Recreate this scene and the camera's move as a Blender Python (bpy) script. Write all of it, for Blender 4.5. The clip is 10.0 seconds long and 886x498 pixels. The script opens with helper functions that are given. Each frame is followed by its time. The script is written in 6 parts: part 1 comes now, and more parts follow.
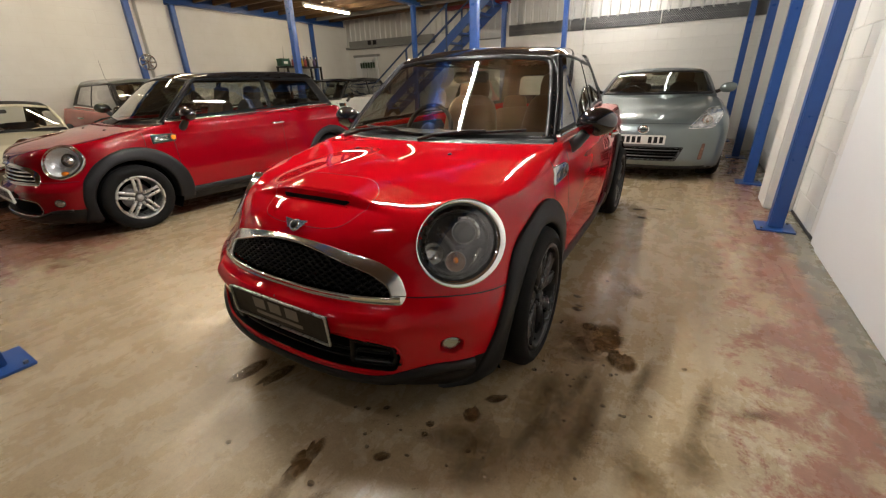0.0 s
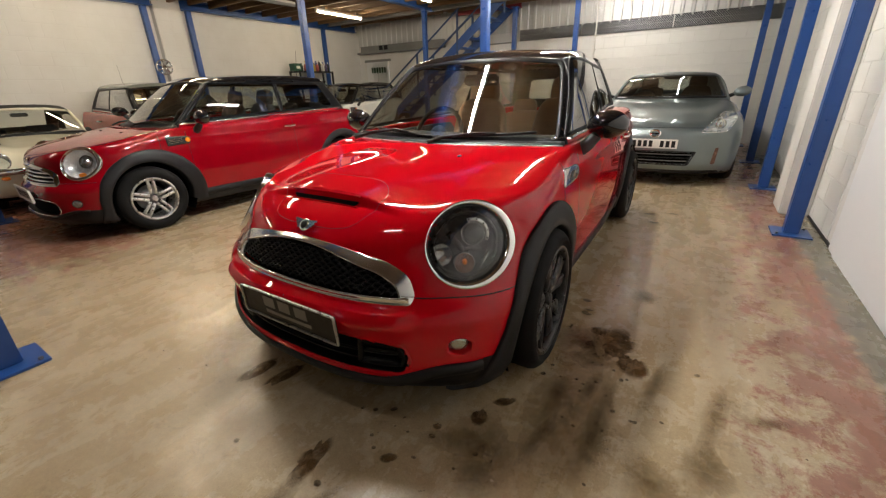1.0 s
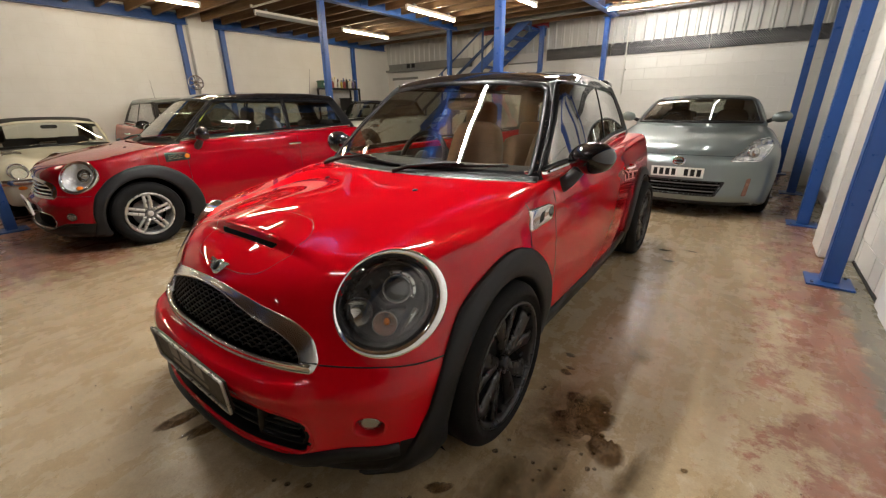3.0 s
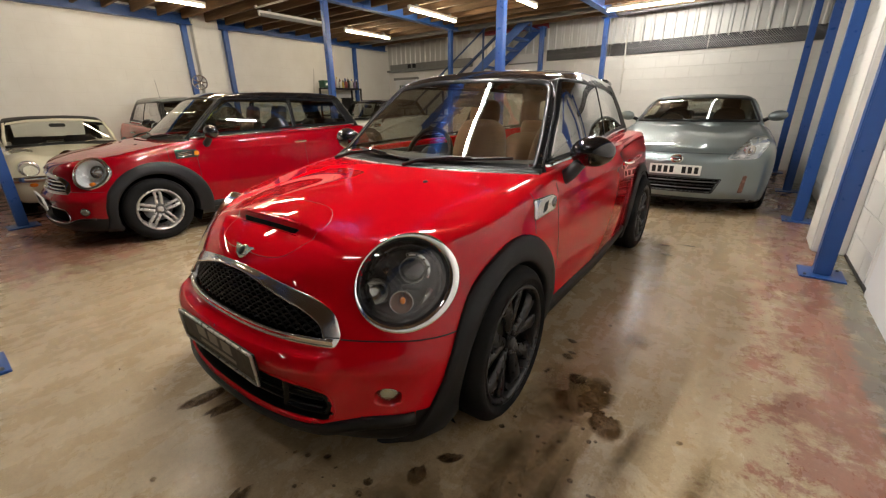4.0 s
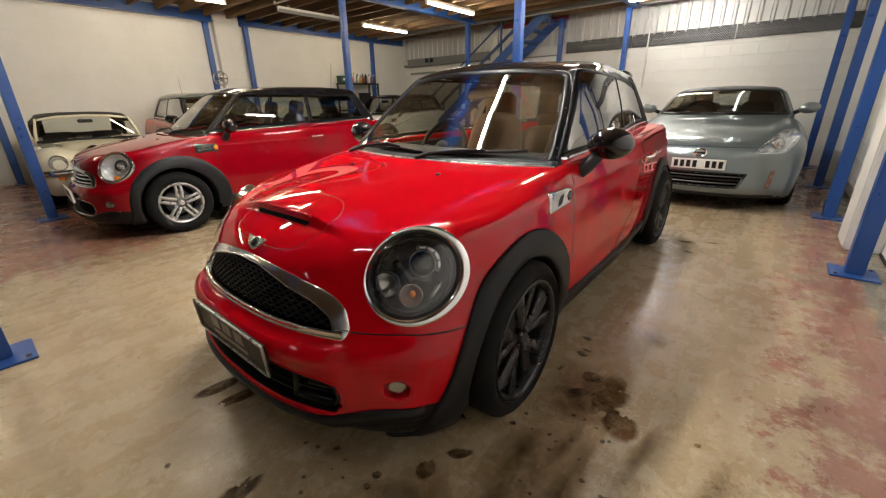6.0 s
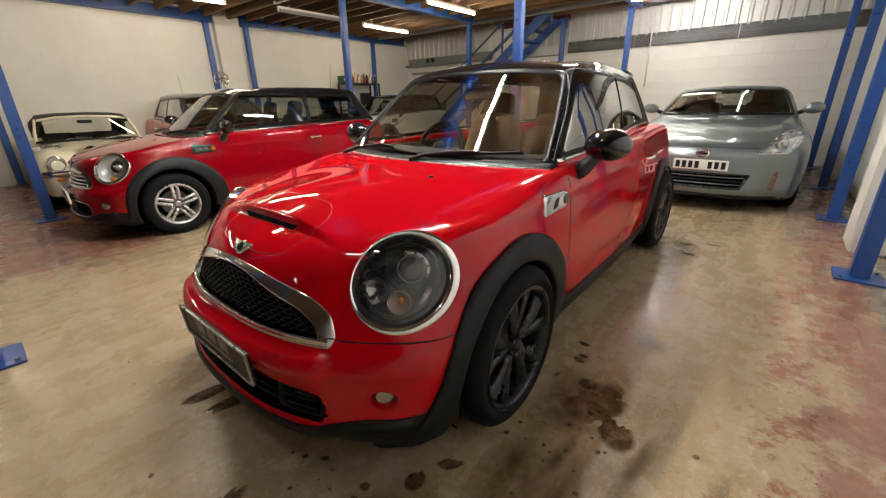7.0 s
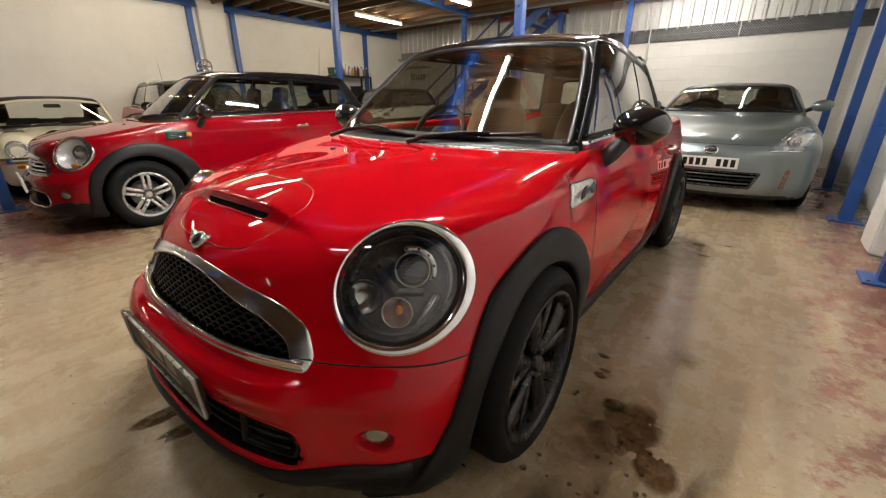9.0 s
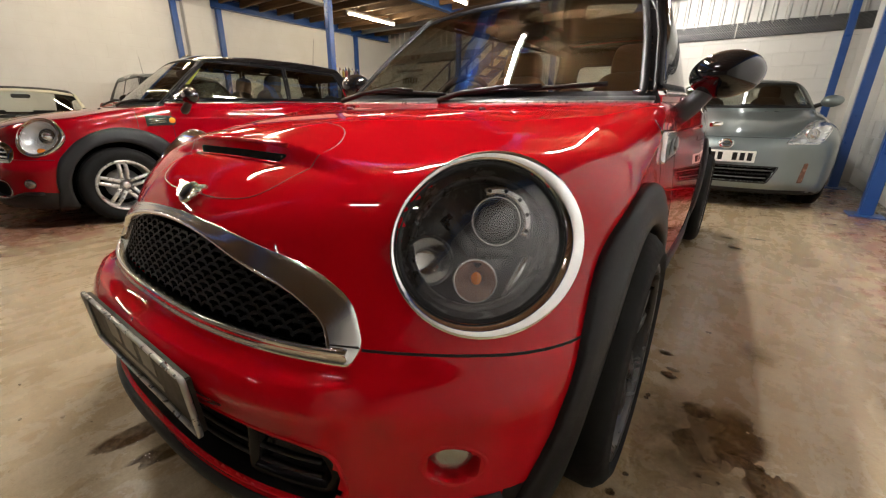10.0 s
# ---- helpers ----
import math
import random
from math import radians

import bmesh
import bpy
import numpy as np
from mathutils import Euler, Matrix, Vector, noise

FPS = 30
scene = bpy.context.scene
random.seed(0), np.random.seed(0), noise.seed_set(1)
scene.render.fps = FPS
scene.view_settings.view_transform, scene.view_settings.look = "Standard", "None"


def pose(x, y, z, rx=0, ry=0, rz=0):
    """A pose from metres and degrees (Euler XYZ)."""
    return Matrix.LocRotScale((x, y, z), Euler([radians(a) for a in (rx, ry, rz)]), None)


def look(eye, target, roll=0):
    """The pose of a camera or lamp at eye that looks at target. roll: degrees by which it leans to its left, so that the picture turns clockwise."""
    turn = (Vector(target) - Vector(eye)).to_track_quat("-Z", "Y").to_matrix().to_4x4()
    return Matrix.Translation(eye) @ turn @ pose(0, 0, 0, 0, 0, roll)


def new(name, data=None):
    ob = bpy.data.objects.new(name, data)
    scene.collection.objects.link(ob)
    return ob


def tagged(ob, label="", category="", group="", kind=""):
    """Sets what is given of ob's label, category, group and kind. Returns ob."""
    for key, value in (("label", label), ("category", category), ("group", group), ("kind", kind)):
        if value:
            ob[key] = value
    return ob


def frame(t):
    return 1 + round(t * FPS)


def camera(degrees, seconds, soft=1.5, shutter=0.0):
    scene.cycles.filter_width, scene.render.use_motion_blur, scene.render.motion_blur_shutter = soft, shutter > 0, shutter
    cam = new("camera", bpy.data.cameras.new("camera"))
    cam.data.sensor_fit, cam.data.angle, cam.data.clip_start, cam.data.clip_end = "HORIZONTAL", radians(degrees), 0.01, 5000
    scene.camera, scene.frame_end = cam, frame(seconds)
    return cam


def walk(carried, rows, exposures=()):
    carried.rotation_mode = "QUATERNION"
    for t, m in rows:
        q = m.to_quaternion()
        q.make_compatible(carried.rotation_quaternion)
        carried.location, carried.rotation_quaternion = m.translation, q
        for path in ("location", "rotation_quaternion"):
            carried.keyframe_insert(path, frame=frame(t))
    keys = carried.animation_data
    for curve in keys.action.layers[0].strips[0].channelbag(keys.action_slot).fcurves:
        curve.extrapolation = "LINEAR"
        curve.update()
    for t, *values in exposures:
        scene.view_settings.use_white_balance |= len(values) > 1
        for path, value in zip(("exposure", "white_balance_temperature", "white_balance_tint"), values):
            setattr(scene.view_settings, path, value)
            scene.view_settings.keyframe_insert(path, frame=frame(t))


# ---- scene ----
cam = camera(96.6, 10.0, soft=1.25)
PATH = [
    (0, (0.057, 0.105, 1.249), (-0.908, 1.678, 0.478), -1.6),
    (0.5, (0.055, 0.11, 1.242), (-0.924, 1.678, 0.478), -1.7),
    (1, (0.057, 0.104, 1.236), (-0.95, 1.661, 0.486), -1.6),
    (1.5, (0.11, 0.168, 1.246), (-0.944, 1.705, 0.521), -1.4),
    (2, (0.167, 0.393, 1.242), (-0.943, 1.9, 0.536), -1.2),
    (2.5, (0.191, 0.538, 1.272), (-0.955, 2.028, 0.589), -0.7),
    (4, (0.229, 0.417, 1.251), (-0.914, 1.912, 0.575), -0.6),
    (4.5, (0.274, 0.309, 1.235), (-0.873, 1.796, 0.548), -0.9),
    (5, (0.256, 0.282, 1.227), (-0.903, 1.754, 0.528), -0.9),
    (5.5, (0.231, 0.361, 1.231), (-0.954, 1.813, 0.533), -0.9),
    (7, (0.238, 0.504, 1.237), (-0.975, 1.934, 0.542), -1.0),
    (7.5, (0.236, 0.51, 1.233), (-0.968, 1.945, 0.533), -0.9),
    (8, (0.242, 0.51, 1.233), (-0.961, 1.944, 0.527), -0.6),
    (8.5, (0.189, 0.547, 1.212), (-1.003, 1.987, 0.502), -0.2),
    (9, (0.029, 0.667, 1.131), (-1.143, 2.129, 0.432), 0.2),
    (9.5, (-0.143, 0.737, 1.018), (-1.28, 2.244, 0.356), 0.6),
    (10, (-0.267, 0.721, 0.917), (-1.395, 2.238, 0.265), 0.7),
]
walk(cam, [(t, look(eye, target, roll)) for t, eye, target, roll in PATH], ((0, -0.08), (2, -0.03), (7, 0.0), (8.5, 0.0), (9, 0.03), (9.5, 0.12), (10, 0.20)))


# ---- world and light ----
world = bpy.data.worlds.new("world")
world.use_nodes = True
scene.world = world
world.node_tree.nodes["Background"].inputs[0].default_value = (0.9, 0.95, 1.0, 1)
world.node_tree.nodes["Background"].inputs[1].default_value = 0.001


# ---- materials ----
class Mat:
    """A small builder for node materials."""

    def __init__(self, name):
        self.m = bpy.data.materials.new(name)
        self.m.use_nodes = True
        self.nt = self.m.node_tree
        self.b = self.nt.nodes["Principled BSDF"]

    def node(self, kind, **ins):
        n = self.nt.nodes.new(kind)
        for k, v in ins.items():
            n.inputs[k.replace("_", " ")].default_value = v
        return n

    def link(self, a, b):
        self.nt.links.new(a, b)

    def put(self, **ins):
        for k, v in ins.items():
            self.b.inputs[k.replace("_", " ")].default_value = v
        return self

    def coords(self, kind="Object"):
        return self.nt.nodes.new("ShaderNodeTexCoord").outputs[kind]

    def noise(self, scale, detail=6, rough=0.6, src=None, dist=0.0):
        n = self.node("ShaderNodeTexNoise", Scale=scale, Detail=detail, Roughness=rough, Distortion=dist)
        self.link(src or self.coords(), n.inputs["Vector"])
        return n.outputs["Fac"]

    def ramp(self, fac, stops):
        r = self.nt.nodes.new("ShaderNodeValToRGB")
        e = r.color_ramp.elements
        while len(e) < len(stops):
            e.new(0.5)
        for el, (p, c) in zip(e, stops):
            el.position = p
            el.color = (*c, 1) if len(c) == 3 else c
        self.link(fac, r.inputs[0])
        return r.outputs[0]

    def grey(self, fac, a, b, lo=0.0, hi=1.0):
        n = self.node("ShaderNodeMapRange", From_Min=lo, From_Max=hi, To_Min=a, To_Max=b)
        self.link(fac, n.inputs["Value"])
        return n.outputs["Result"]

    def mix(self, fac, a, b, mode="MIX"):
        n = self.nt.nodes.new("ShaderNodeMix")
        n.data_type, n.blend_type = "RGBA", mode
        for v, i in ((fac, 0), (a, 6), (b, 7)):
            if isinstance(v, (int, float)):
                n.inputs[i].default_value = v
            elif isinstance(v, tuple):
                n.inputs[i].default_value = (*v, 1)
            else:
                self.link(v, n.inputs[i])
        return n.outputs[2]

    def bump(self, height, strength=0.3, dist=0.01):
        n = self.node("ShaderNodeBump", Strength=strength, Distance=dist)
        self.link(height, n.inputs["Height"])
        self.link(n.outputs["Normal"], self.b.inputs["Normal"])
        return self


def plain(name, colour, rough=0.5, metal=0.0, var=0.08, scale=40.0, bump=0.0, coat=0.0, spec=0.5):
    """A surface with fine and coarse variation of colour and gloss."""
    m = Mat(name).put(Metallic=metal, Coat_Weight=coat, Coat_Roughness=0.03, Specular_IOR_Level=spec)
    f = m.noise(scale, 5)
    g = m.noise(scale * 0.12, 3)
    h = m.mix(0.5, f, g)
    lo = tuple(c * (1 - var) for c in colour)
    hi = tuple(min(1, c * (1 + var)) for c in colour)
    m.link(m.ramp(h, [(0.3, lo), (0.7, hi)]), m.b.inputs["Base Color"])
    m.link(m.grey(f, max(0.0, rough - 0.06), min(1, rough + 0.06), 0.3, 0.7), m.b.inputs["Roughness"])
    if bump:
        m.bump(f, bump, 0.004)
    return m.m


def glow(name, colour, strength):
    m = Mat(name).put(Base_Color=(0.9, 0.9, 0.9, 1), Emission_Color=(*colour, 1), Emission_Strength=strength)
    return m.m


def floor_material():
    """Sealed worn concrete: soft blotches, tyre scuffs, pits, flaking red paint in strips."""
    m = Mat("worn_concrete")
    co = m.coords()
    big, mid, fine = m.noise(0.5, 4, 0.55, co), m.noise(2.6, 8, 0.66, co, 0.3), m.noise(34.0, 6, 0.7, co)
    mp = m.node("ShaderNodeMapping", Scale=(5.0, 0.8, 1.0), Rotation=(0, 0, 0.30))
    m.link(co, mp.inputs["Vector"])
    streak = m.noise(1.5, 7, 0.68, mp.outputs[0], 0.2)
    base = m.ramp(m.mix(0.5, big, mid), [(0.30, (0.27, 0.195, 0.105)), (0.45, (0.37, 0.28, 0.165)), (0.58, (0.44, 0.35, 0.225)), (0.74, (0.50, 0.42, 0.29))])
    base = m.mix(m.grey(streak, 0, 0.22, 0.52, 0.72), base, (0.19, 0.135, 0.07))
    haze = m.noise(7.0, 7, 0.7, co, 0.5)
    base = m.mix(m.grey(haze, 0, 0.35, 0.52, 0.70), base, (0.52, 0.45, 0.33))
    worn = m.noise(4.2, 12, 0.76, co, 0.3)
    base = m.mix(m.grey(worn, 0.55, 0, 0.36, 0.42), base, (0.21, 0.155, 0.09))
    pits = m.grey(m.noise(24.0, 5, 0.65, co), 0, 0.8, 0.68, 0.73)
    base = m.mix(pits, base, (0.10, 0.072, 0.042))
    specks = m.grey(m.noise(85.0, 2, 0.5, co), 0, 0.5, 0.70, 0.76)
    base = m.mix(specks, base, (0.09, 0.07, 0.05))
    sep = m.nt.nodes.new("ShaderNodeSeparateXYZ")
    m.link(co, sep.inputs[0])

    def calc(op, a, b):
        n = m.nt.nodes.new("ShaderNodeMath")
        n.operation = op
        for v, i in ((a, 0), (b, 1)):
            if isinstance(v, (int, float)):
                n.inputs[i].default_value = v
            else:
                m.link(v, n.inputs[i])
        return n.outputs[0]

    flake = m.noise(5.2, 13, 0.78, co, 0.2)
    near = calc("MULTIPLY", m.grey(sep.outputs[0], 0, 1, 0.00, 0.80), m.grey(sep.outputs[0], 1, 0.35, 0.86, 1.0))
    west = calc("MULTIPLY", m.grey(sep.outputs[0], 1.5, 0, -5.0, -3.4), m.grey(sep.outputs[1], 1, 0.2, 1.3, 2.2))
    red = m.grey(calc("ADD", flake, calc("MULTIPLY", calc("MAXIMUM", near, west), 0.25)), 0, 0.72, 0.64, 0.72)
    redtone = m.ramp(mid, [(0.35, (0.13, 0.025, 0.019)), (0.65, (0.235, 0.054, 0.038))])
    base = m.mix(red, base, redtone)
    edge = m.grey(calc("ADD", flake, calc("MULTIPLY", m.grey(sep.outputs[0], 0, 1, 0.78, 0.92), 0.35)), 0, 0.8, 0.70, 0.80)
    base = m.mix(edge, base, (0.13, 0.13, 0.10))
    speck = m.grey(m.mix(0.5, fine, m.noise(130.0, 4, 0.7, co)), 0.82, 1.16, 0.35, 0.65)
    base = m.mix(1.0, base, speck, "MULTIPLY")
    m.link(base, m.b.inputs["Base Color"])
    m.link(m.grey(m.mix(0.5, haze, streak), 0.13, 0.42, 0.36, 0.64), m.b.inputs["Roughness"])
    m.put(Specular_IOR_Level=0.5)
    m.bump(m.mix(0.3, mid, fine), 0.06, 0.006)
    return m.m


def wall_material():
    """White paint over blockwork, the joints only just showing."""
    m = Mat("painted_blockwork")
    geo = m.nt.nodes.new("ShaderNodeNewGeometry")
    sep = m.nt.nodes.new("ShaderNodeSeparateXYZ")
    m.link(geo.outputs["Position"], sep.inputs[0])
    add = m.nt.nodes.new("ShaderNodeMath")
    m.link(sep.outputs[0], add.inputs[0])
    m.link(sep.outputs[1], add.inputs[1])
    com = m.nt.nodes.new("ShaderNodeCombineXYZ")
    m.link(add.outputs[0], com.inputs[0])
    m.link(sep.outputs[2], com.inputs[1])
    br = m.node("ShaderNodeTexBrick", Scale=1.0, Mortar_Size=0.006, Mortar_Smooth=0.4, Brick_Width=0.45, Row_Height=0.225)
    m.link(com.outputs[0], br.inputs["Vector"])
    fine, big = m.noise(55.0, 6, 0.7, geo.outputs["Position"]), m.noise(1.3, 5, 0.6, geo.outputs["Position"])
    col = m.ramp(big, [(0.3, (0.60, 0.58, 0.54)), (0.7, (0.67, 0.655, 0.62))])
    col = m.mix(m.grey(br.outputs["Fac"], 0, 0.10), col, (0.45, 0.42, 0.38))
    foot = m.grey(m.mix(0.5, m.noise(9.0, 6, 0.7, geo.outputs["Position"]), m.noise(2.0, 4, 0.6, geo.outputs["Position"])), 0, 0.35, 0.58, 0.72)
    col = m.mix(foot, col, (0.50, 0.47, 0.42))
    m.link(col, m.b.inputs["Base Color"])
    m.put(Roughness=0.55)
    h = m.mix(m.grey(br.outputs["Fac"], 0, 1), m.mix(1.0, fine, (0.25, 0.25, 0.25), "MULTIPLY"), (0.0, 0.0, 0.0))
    inv = m.grey(br.outputs["Fac"], 1.0, 0.0)
    m.bump(m.mix(0.25, inv, fine), 0.35, 0.006)
    return m.m


def timber():
    m = Mat("joist_timber")
    co = m.coords()
    mp = m.node("ShaderNodeMapping", Scale=(0.6, 9.0, 9.0))
    m.link(co, mp.inputs["Vector"])
    g = m.noise(3.0, 7, 0.65, mp.outputs[0], 0.4)
    ri = m.nt.nodes.new("ShaderNodeNewGeometry").outputs["Random Per Island"]
    col = m.ramp(g, [(0.3, (0.10, 0.056, 0.024)), (0.55, (0.175, 0.105, 0.048)), (0.75, (0.25, 0.155, 0.075))])
    col = m.mix(1.0, col, m.ramp(ri, [(0.0, (0.65, 0.65, 0.65)), (1.0, (1.1, 1.05, 1.0))]), "MULTIPLY")
    m.link(col, m.b.inputs["Base Color"])
    m.put(Roughness=0.7)
    return m.bump(g, 0.2, 0.004).m


def chequer():
    """Dark tread plate with small raised marks."""
    m = Mat("chequer_plate").put(Metallic=0.9, Roughness=0.32)
    co = m.coords()
    a = m.node("ShaderNodeTexWave", Scale=11.0)
    b = m.node("ShaderNodeTexWave", Scale=11.0)
    ma = m.node("ShaderNodeMapping", Rotation=(0, 0.785, 0))
    mb = m.node("ShaderNodeMapping", Rotation=(0, -0.785, 0))
    for mp, w in ((ma, a), (mb, b)):
        m.link(co, mp.inputs["Vector"])
        m.link(mp.outputs[0], w.inputs["Vector"])
    h = m.mix(1.0, a.outputs["Fac"], b.outputs["Fac"], "MULTIPLY")
    m.link(m.ramp(h, [(0.3, (0.06, 0.06, 0.063)), (0.7, (0.42, 0.42, 0.41))]), m.b.inputs["Base Color"])
    return m.bump(h, 0.6, 0.01).m


def car_paint(name, colour, metal=0.0, rough=0.32):
    """Lacquered paint with a faint unevenness and dust."""
    m = Mat(name).put(Metallic=metal, Coat_Weight=1.0, Coat_Roughness=0.0, Coat_IOR=1.48, Specular_IOR_Level=0.5 if metal else 0.0)
    n = m.noise(3.0, 4)
    dust = m.noise(160.0, 4, 0.8)
    lo, hi = tuple(c * 0.94 for c in colour), tuple(min(1, c * 1.05) for c in colour)
    col = m.ramp(n, [(0.3, lo), (0.7, hi)])
    m.link(m.mix(m.grey(dust, 0, 0.012, 0.62, 0.8), col, (0.5, 0.45, 0.4)), m.b.inputs["Base Color"])
    m.link(m.grey(dust, rough - 0.03, rough + 0.05, 0.3, 0.7), m.b.inputs["Roughness"])
    return m.m


def wet(name, colour, rough, alpha, thin):
    """A film of dirty water, also carrying painted shade, that breaks up unevenly and thins out towards its rim."""
    m = Mat(name).put(Roughness=rough, Specular_IOR_Level=0.35)
    m.link(m.ramp(m.noise(9.0, 5), [(0.3, tuple(c * 0.7 for c in colour)), (0.7, tuple(c * 1.2 for c in colour))]), m.b.inputs["Base Color"])
    gen = m.nt.nodes.new("ShaderNodeTexCoord")
    mid = m.node("ShaderNodeMapping", Location=(-1.0, -1.0, 0.0), Scale=(2.0, 2.0, 0.0))
    m.link(gen.outputs["Generated"], mid.inputs["Vector"])
    far = m.nt.nodes.new("ShaderNodeVectorMath")
    far.operation = "LENGTH"
    m.link(mid.outputs[0], far.inputs[0])
    body = m.grey(far.outputs["Value"], 1.0, 0.0, thin, 1.0)
    broken = m.grey(m.noise(16.0, 7, 0.7), alpha * 0.5, alpha, 0.36, 0.56)
    film = m.nt.nodes.new("ShaderNodeMath")
    film.operation = "MULTIPLY"
    m.link(body, film.inputs[0])
    m.link(broken, film.inputs[1])
    m.link(film.outputs[0], m.b.inputs["Alpha"])
    return m.bump(m.noise(40.0, 3), 0.3, 0.005).m


FLOOR = floor_material()
BLOCKWALL = wall_material()
SMOOTHWALL = plain("smooth_white_paint", (0.67, 0.67, 0.665), 0.5, var=0.03, scale=6, bump=0.03)
PAINTBLOCK = plain("painted_block", (0.66, 0.645, 0.605), 0.55, var=0.04, scale=7, bump=0.06)
BLUE = plain("blue_steel_paint", (0.018, 0.070, 0.26), 0.32, var=0.15, scale=14, bump=0.05)
RAIL = plain("rail_paint", (0.02, 0.05, 0.14), 0.4, var=0.15)
RED = car_paint("red_car_paint", (0.53, 0.0020, 0.009))
# Red darkened in its colour for the weaker light on the second car.
SHADEDRED = car_paint("shaded_red_car_paint", (0.25, 0.0013, 0.007))
FADED = car_paint("faded_red_paint", (0.52, 0.15, 0.13))
WHITEPAINT = car_paint("white_car_paint", (0.72, 0.73, 0.70))
BLACK = plain("black_gloss", (0.008, 0.008, 0.009), 0.06, var=0.02, coat=1.0)
SILVER = car_paint("grey_silver_paint", (0.20, 0.235, 0.235), 0.75, 0.34)
CREAM = car_paint("cream_paint", (0.66, 0.62, 0.47))
WOOD = timber()
CLAD = plain("cladding_metal", (0.52, 0.52, 0.495), 0.38, metal=0.15, var=0.05, scale=3)
CHEQUER = chequer()
GREYPAINT = plain("grey_paint", (0.20, 0.20, 0.19), 0.5, var=0.12)
WHITEMETAL = plain("white_enamel", (0.66, 0.64, 0.58), 0.4, var=0.05)
DARKREDSTEEL = plain("red_oxide_steel", (0.26, 0.025, 0.03), 0.5, var=0.2)
GREENSLOT = plain("green_dark_slot", (0.03, 0.06, 0.03), 0.3)
GREENBOX = plain("green_box", (0.01, 0.07, 0.04), 0.5)
COPPER = plain("copper_reflector", (0.20, 0.10, 0.07), 0.25, metal=0.4)
INDICATOR = plain("ribbed_indicator", (0.36, 0.23, 0.18), 0.2, metal=0.5, var=0.4, scale=140, bump=0.7)
LAMPSILVER = plain("lamp_silver", (0.62, 0.62, 0.60), 0.15, metal=0.9)
CANVAS = plain("black_canvas", (0.025, 0.024, 0.022), 0.85, var=0.2, bump=0.2)
WETMAT = wet("muddy_water", (0.13, 0.061, 0.016), 0.05, 0.78, 0.70)
DAMPSHADEMAT = wet("damp_dirt_and_shade", (0.17, 0.098, 0.032), 0.2, 0.58, 0.15)
GRIT = plain("brown_grit", (0.12, 0.08, 0.05), 0.9, var=0.3)
PALEGRIT = plain("pale_grit", (0.55, 0.47, 0.36), 0.9, var=0.2)
WARMTUBE = glow("warm_tube_glow", (1.0, 0.83, 0.58), 95.0)
COOLTUBE = glow("cool_tube_glow", (1.0, 0.97, 0.92), 630.0)
SHORTTUBE = glow("short_tube_glow", (1.0, 0.97, 0.92), 72.0)
FRONTTUBE = glow("front_tube_glow", (1.0, 0.97, 0.92), 30.0)
STRONGTUBE = glow("bright_tube_glow", (1.0, 0.98, 0.94), 380.0)
NEARTUBE = glow("near_tube_glow", (1.0, 0.86, 0.64), 130.0)
FAINTTUBE = glow("faint_tube_glow", (0.97, 1.0, 0.95), 18.0)
DIMTUBE = glow("dim_tube_glow", (1.0, 0.95, 0.88), 245.0)

RUBBER = plain("tyre_rubber", (0.006, 0.006, 0.006), 0.7, var=0.25, scale=60, bump=0.15, spec=0.18)
IRON = plain("worn_steel", (0.25, 0.25, 0.25), 0.4, metal=1.0, var=0.2)
# Near-black that puts the shade of deep recesses into the colour.
DARKWELL = plain("recess_shade_black", (0.003, 0.003, 0.003), 0.9, spec=0.1)
GAP = plain("satin_black", (0.007, 0.007, 0.007), 0.45, spec=0.35)
SEAL = plain("window_border_black", (0.003, 0.003, 0.004), 0.34, spec=0.12)
BRIGHTLAMP = plain("bright_lamp_reflector", (0.70, 0.71, 0.70), 0.25, metal=0.35, var=0.05, scale=12)
PLASTIC = plain("black_trim_plastic", (0.011, 0.011, 0.012), 0.48, var=0.15, scale=200, bump=0.1, spec=0.28)
GREYPLASTIC = plain("dark_grey_plastic", (0.045, 0.045, 0.047), 0.45, var=0.1, scale=150, spec=0.35)
CHROME = plain("polished_chrome", (0.86, 0.86, 0.85), 0.10, metal=1.0, var=0.02)
SATINCHROME = Mat("satin_chrome").put(Base_Color=(0.85, 0.85, 0.84, 1), Metallic=1.0, Roughness=0.17).m
BLACKLAMP = plain("black_lamp_housing", (0.05, 0.05, 0.053), 0.25)
DUCT = plain("smooth_black_duct", (0.003, 0.003, 0.0034), 0.22, var=0.1, spec=0.2)
GLOSSBLACK = plain("satin_black_alloy", (0.014, 0.014, 0.015), 0.3, var=0.15)
ALLOY = plain("silver_alloy", (0.55, 0.55, 0.53), 0.3, metal=0.8, var=0.08)
AMBER = plain("amber_plastic", (0.8, 0.22, 0.02), 0.2)
DARKRED = plain("red_highlight_line", (0.12, 0.003, 0.004), 0.4)
MIRROR = plain("mirror_glass", (0.85, 0.85, 0.85), 0.02, metal=1.0, var=0.01)
PLATE = plain("dark_plate", (0.016, 0.012, 0.008), 0.5, spec=0.25)
WHITEPLATE = plain("white_plate", (0.75, 0.75, 0.70), 0.35)
SILVEREDGE = plain("silver_edge", (0.42, 0.42, 0.40), 0.3, metal=0.7)
MARK = plain("grey_mark", (0.24, 0.22, 0.19), 0.5, spec=0.2)
# Seat colour that carries the brown ceiling reflection of the windscreen.
TAN = plain("tan_reflection_seat", (0.13, 0.062, 0.024), 0.5, var=0.2, bump=0.1)
BROWNCLOTH = plain("brown_seat_cloth", (0.03, 0.024, 0.02), 0.7, var=0.2)
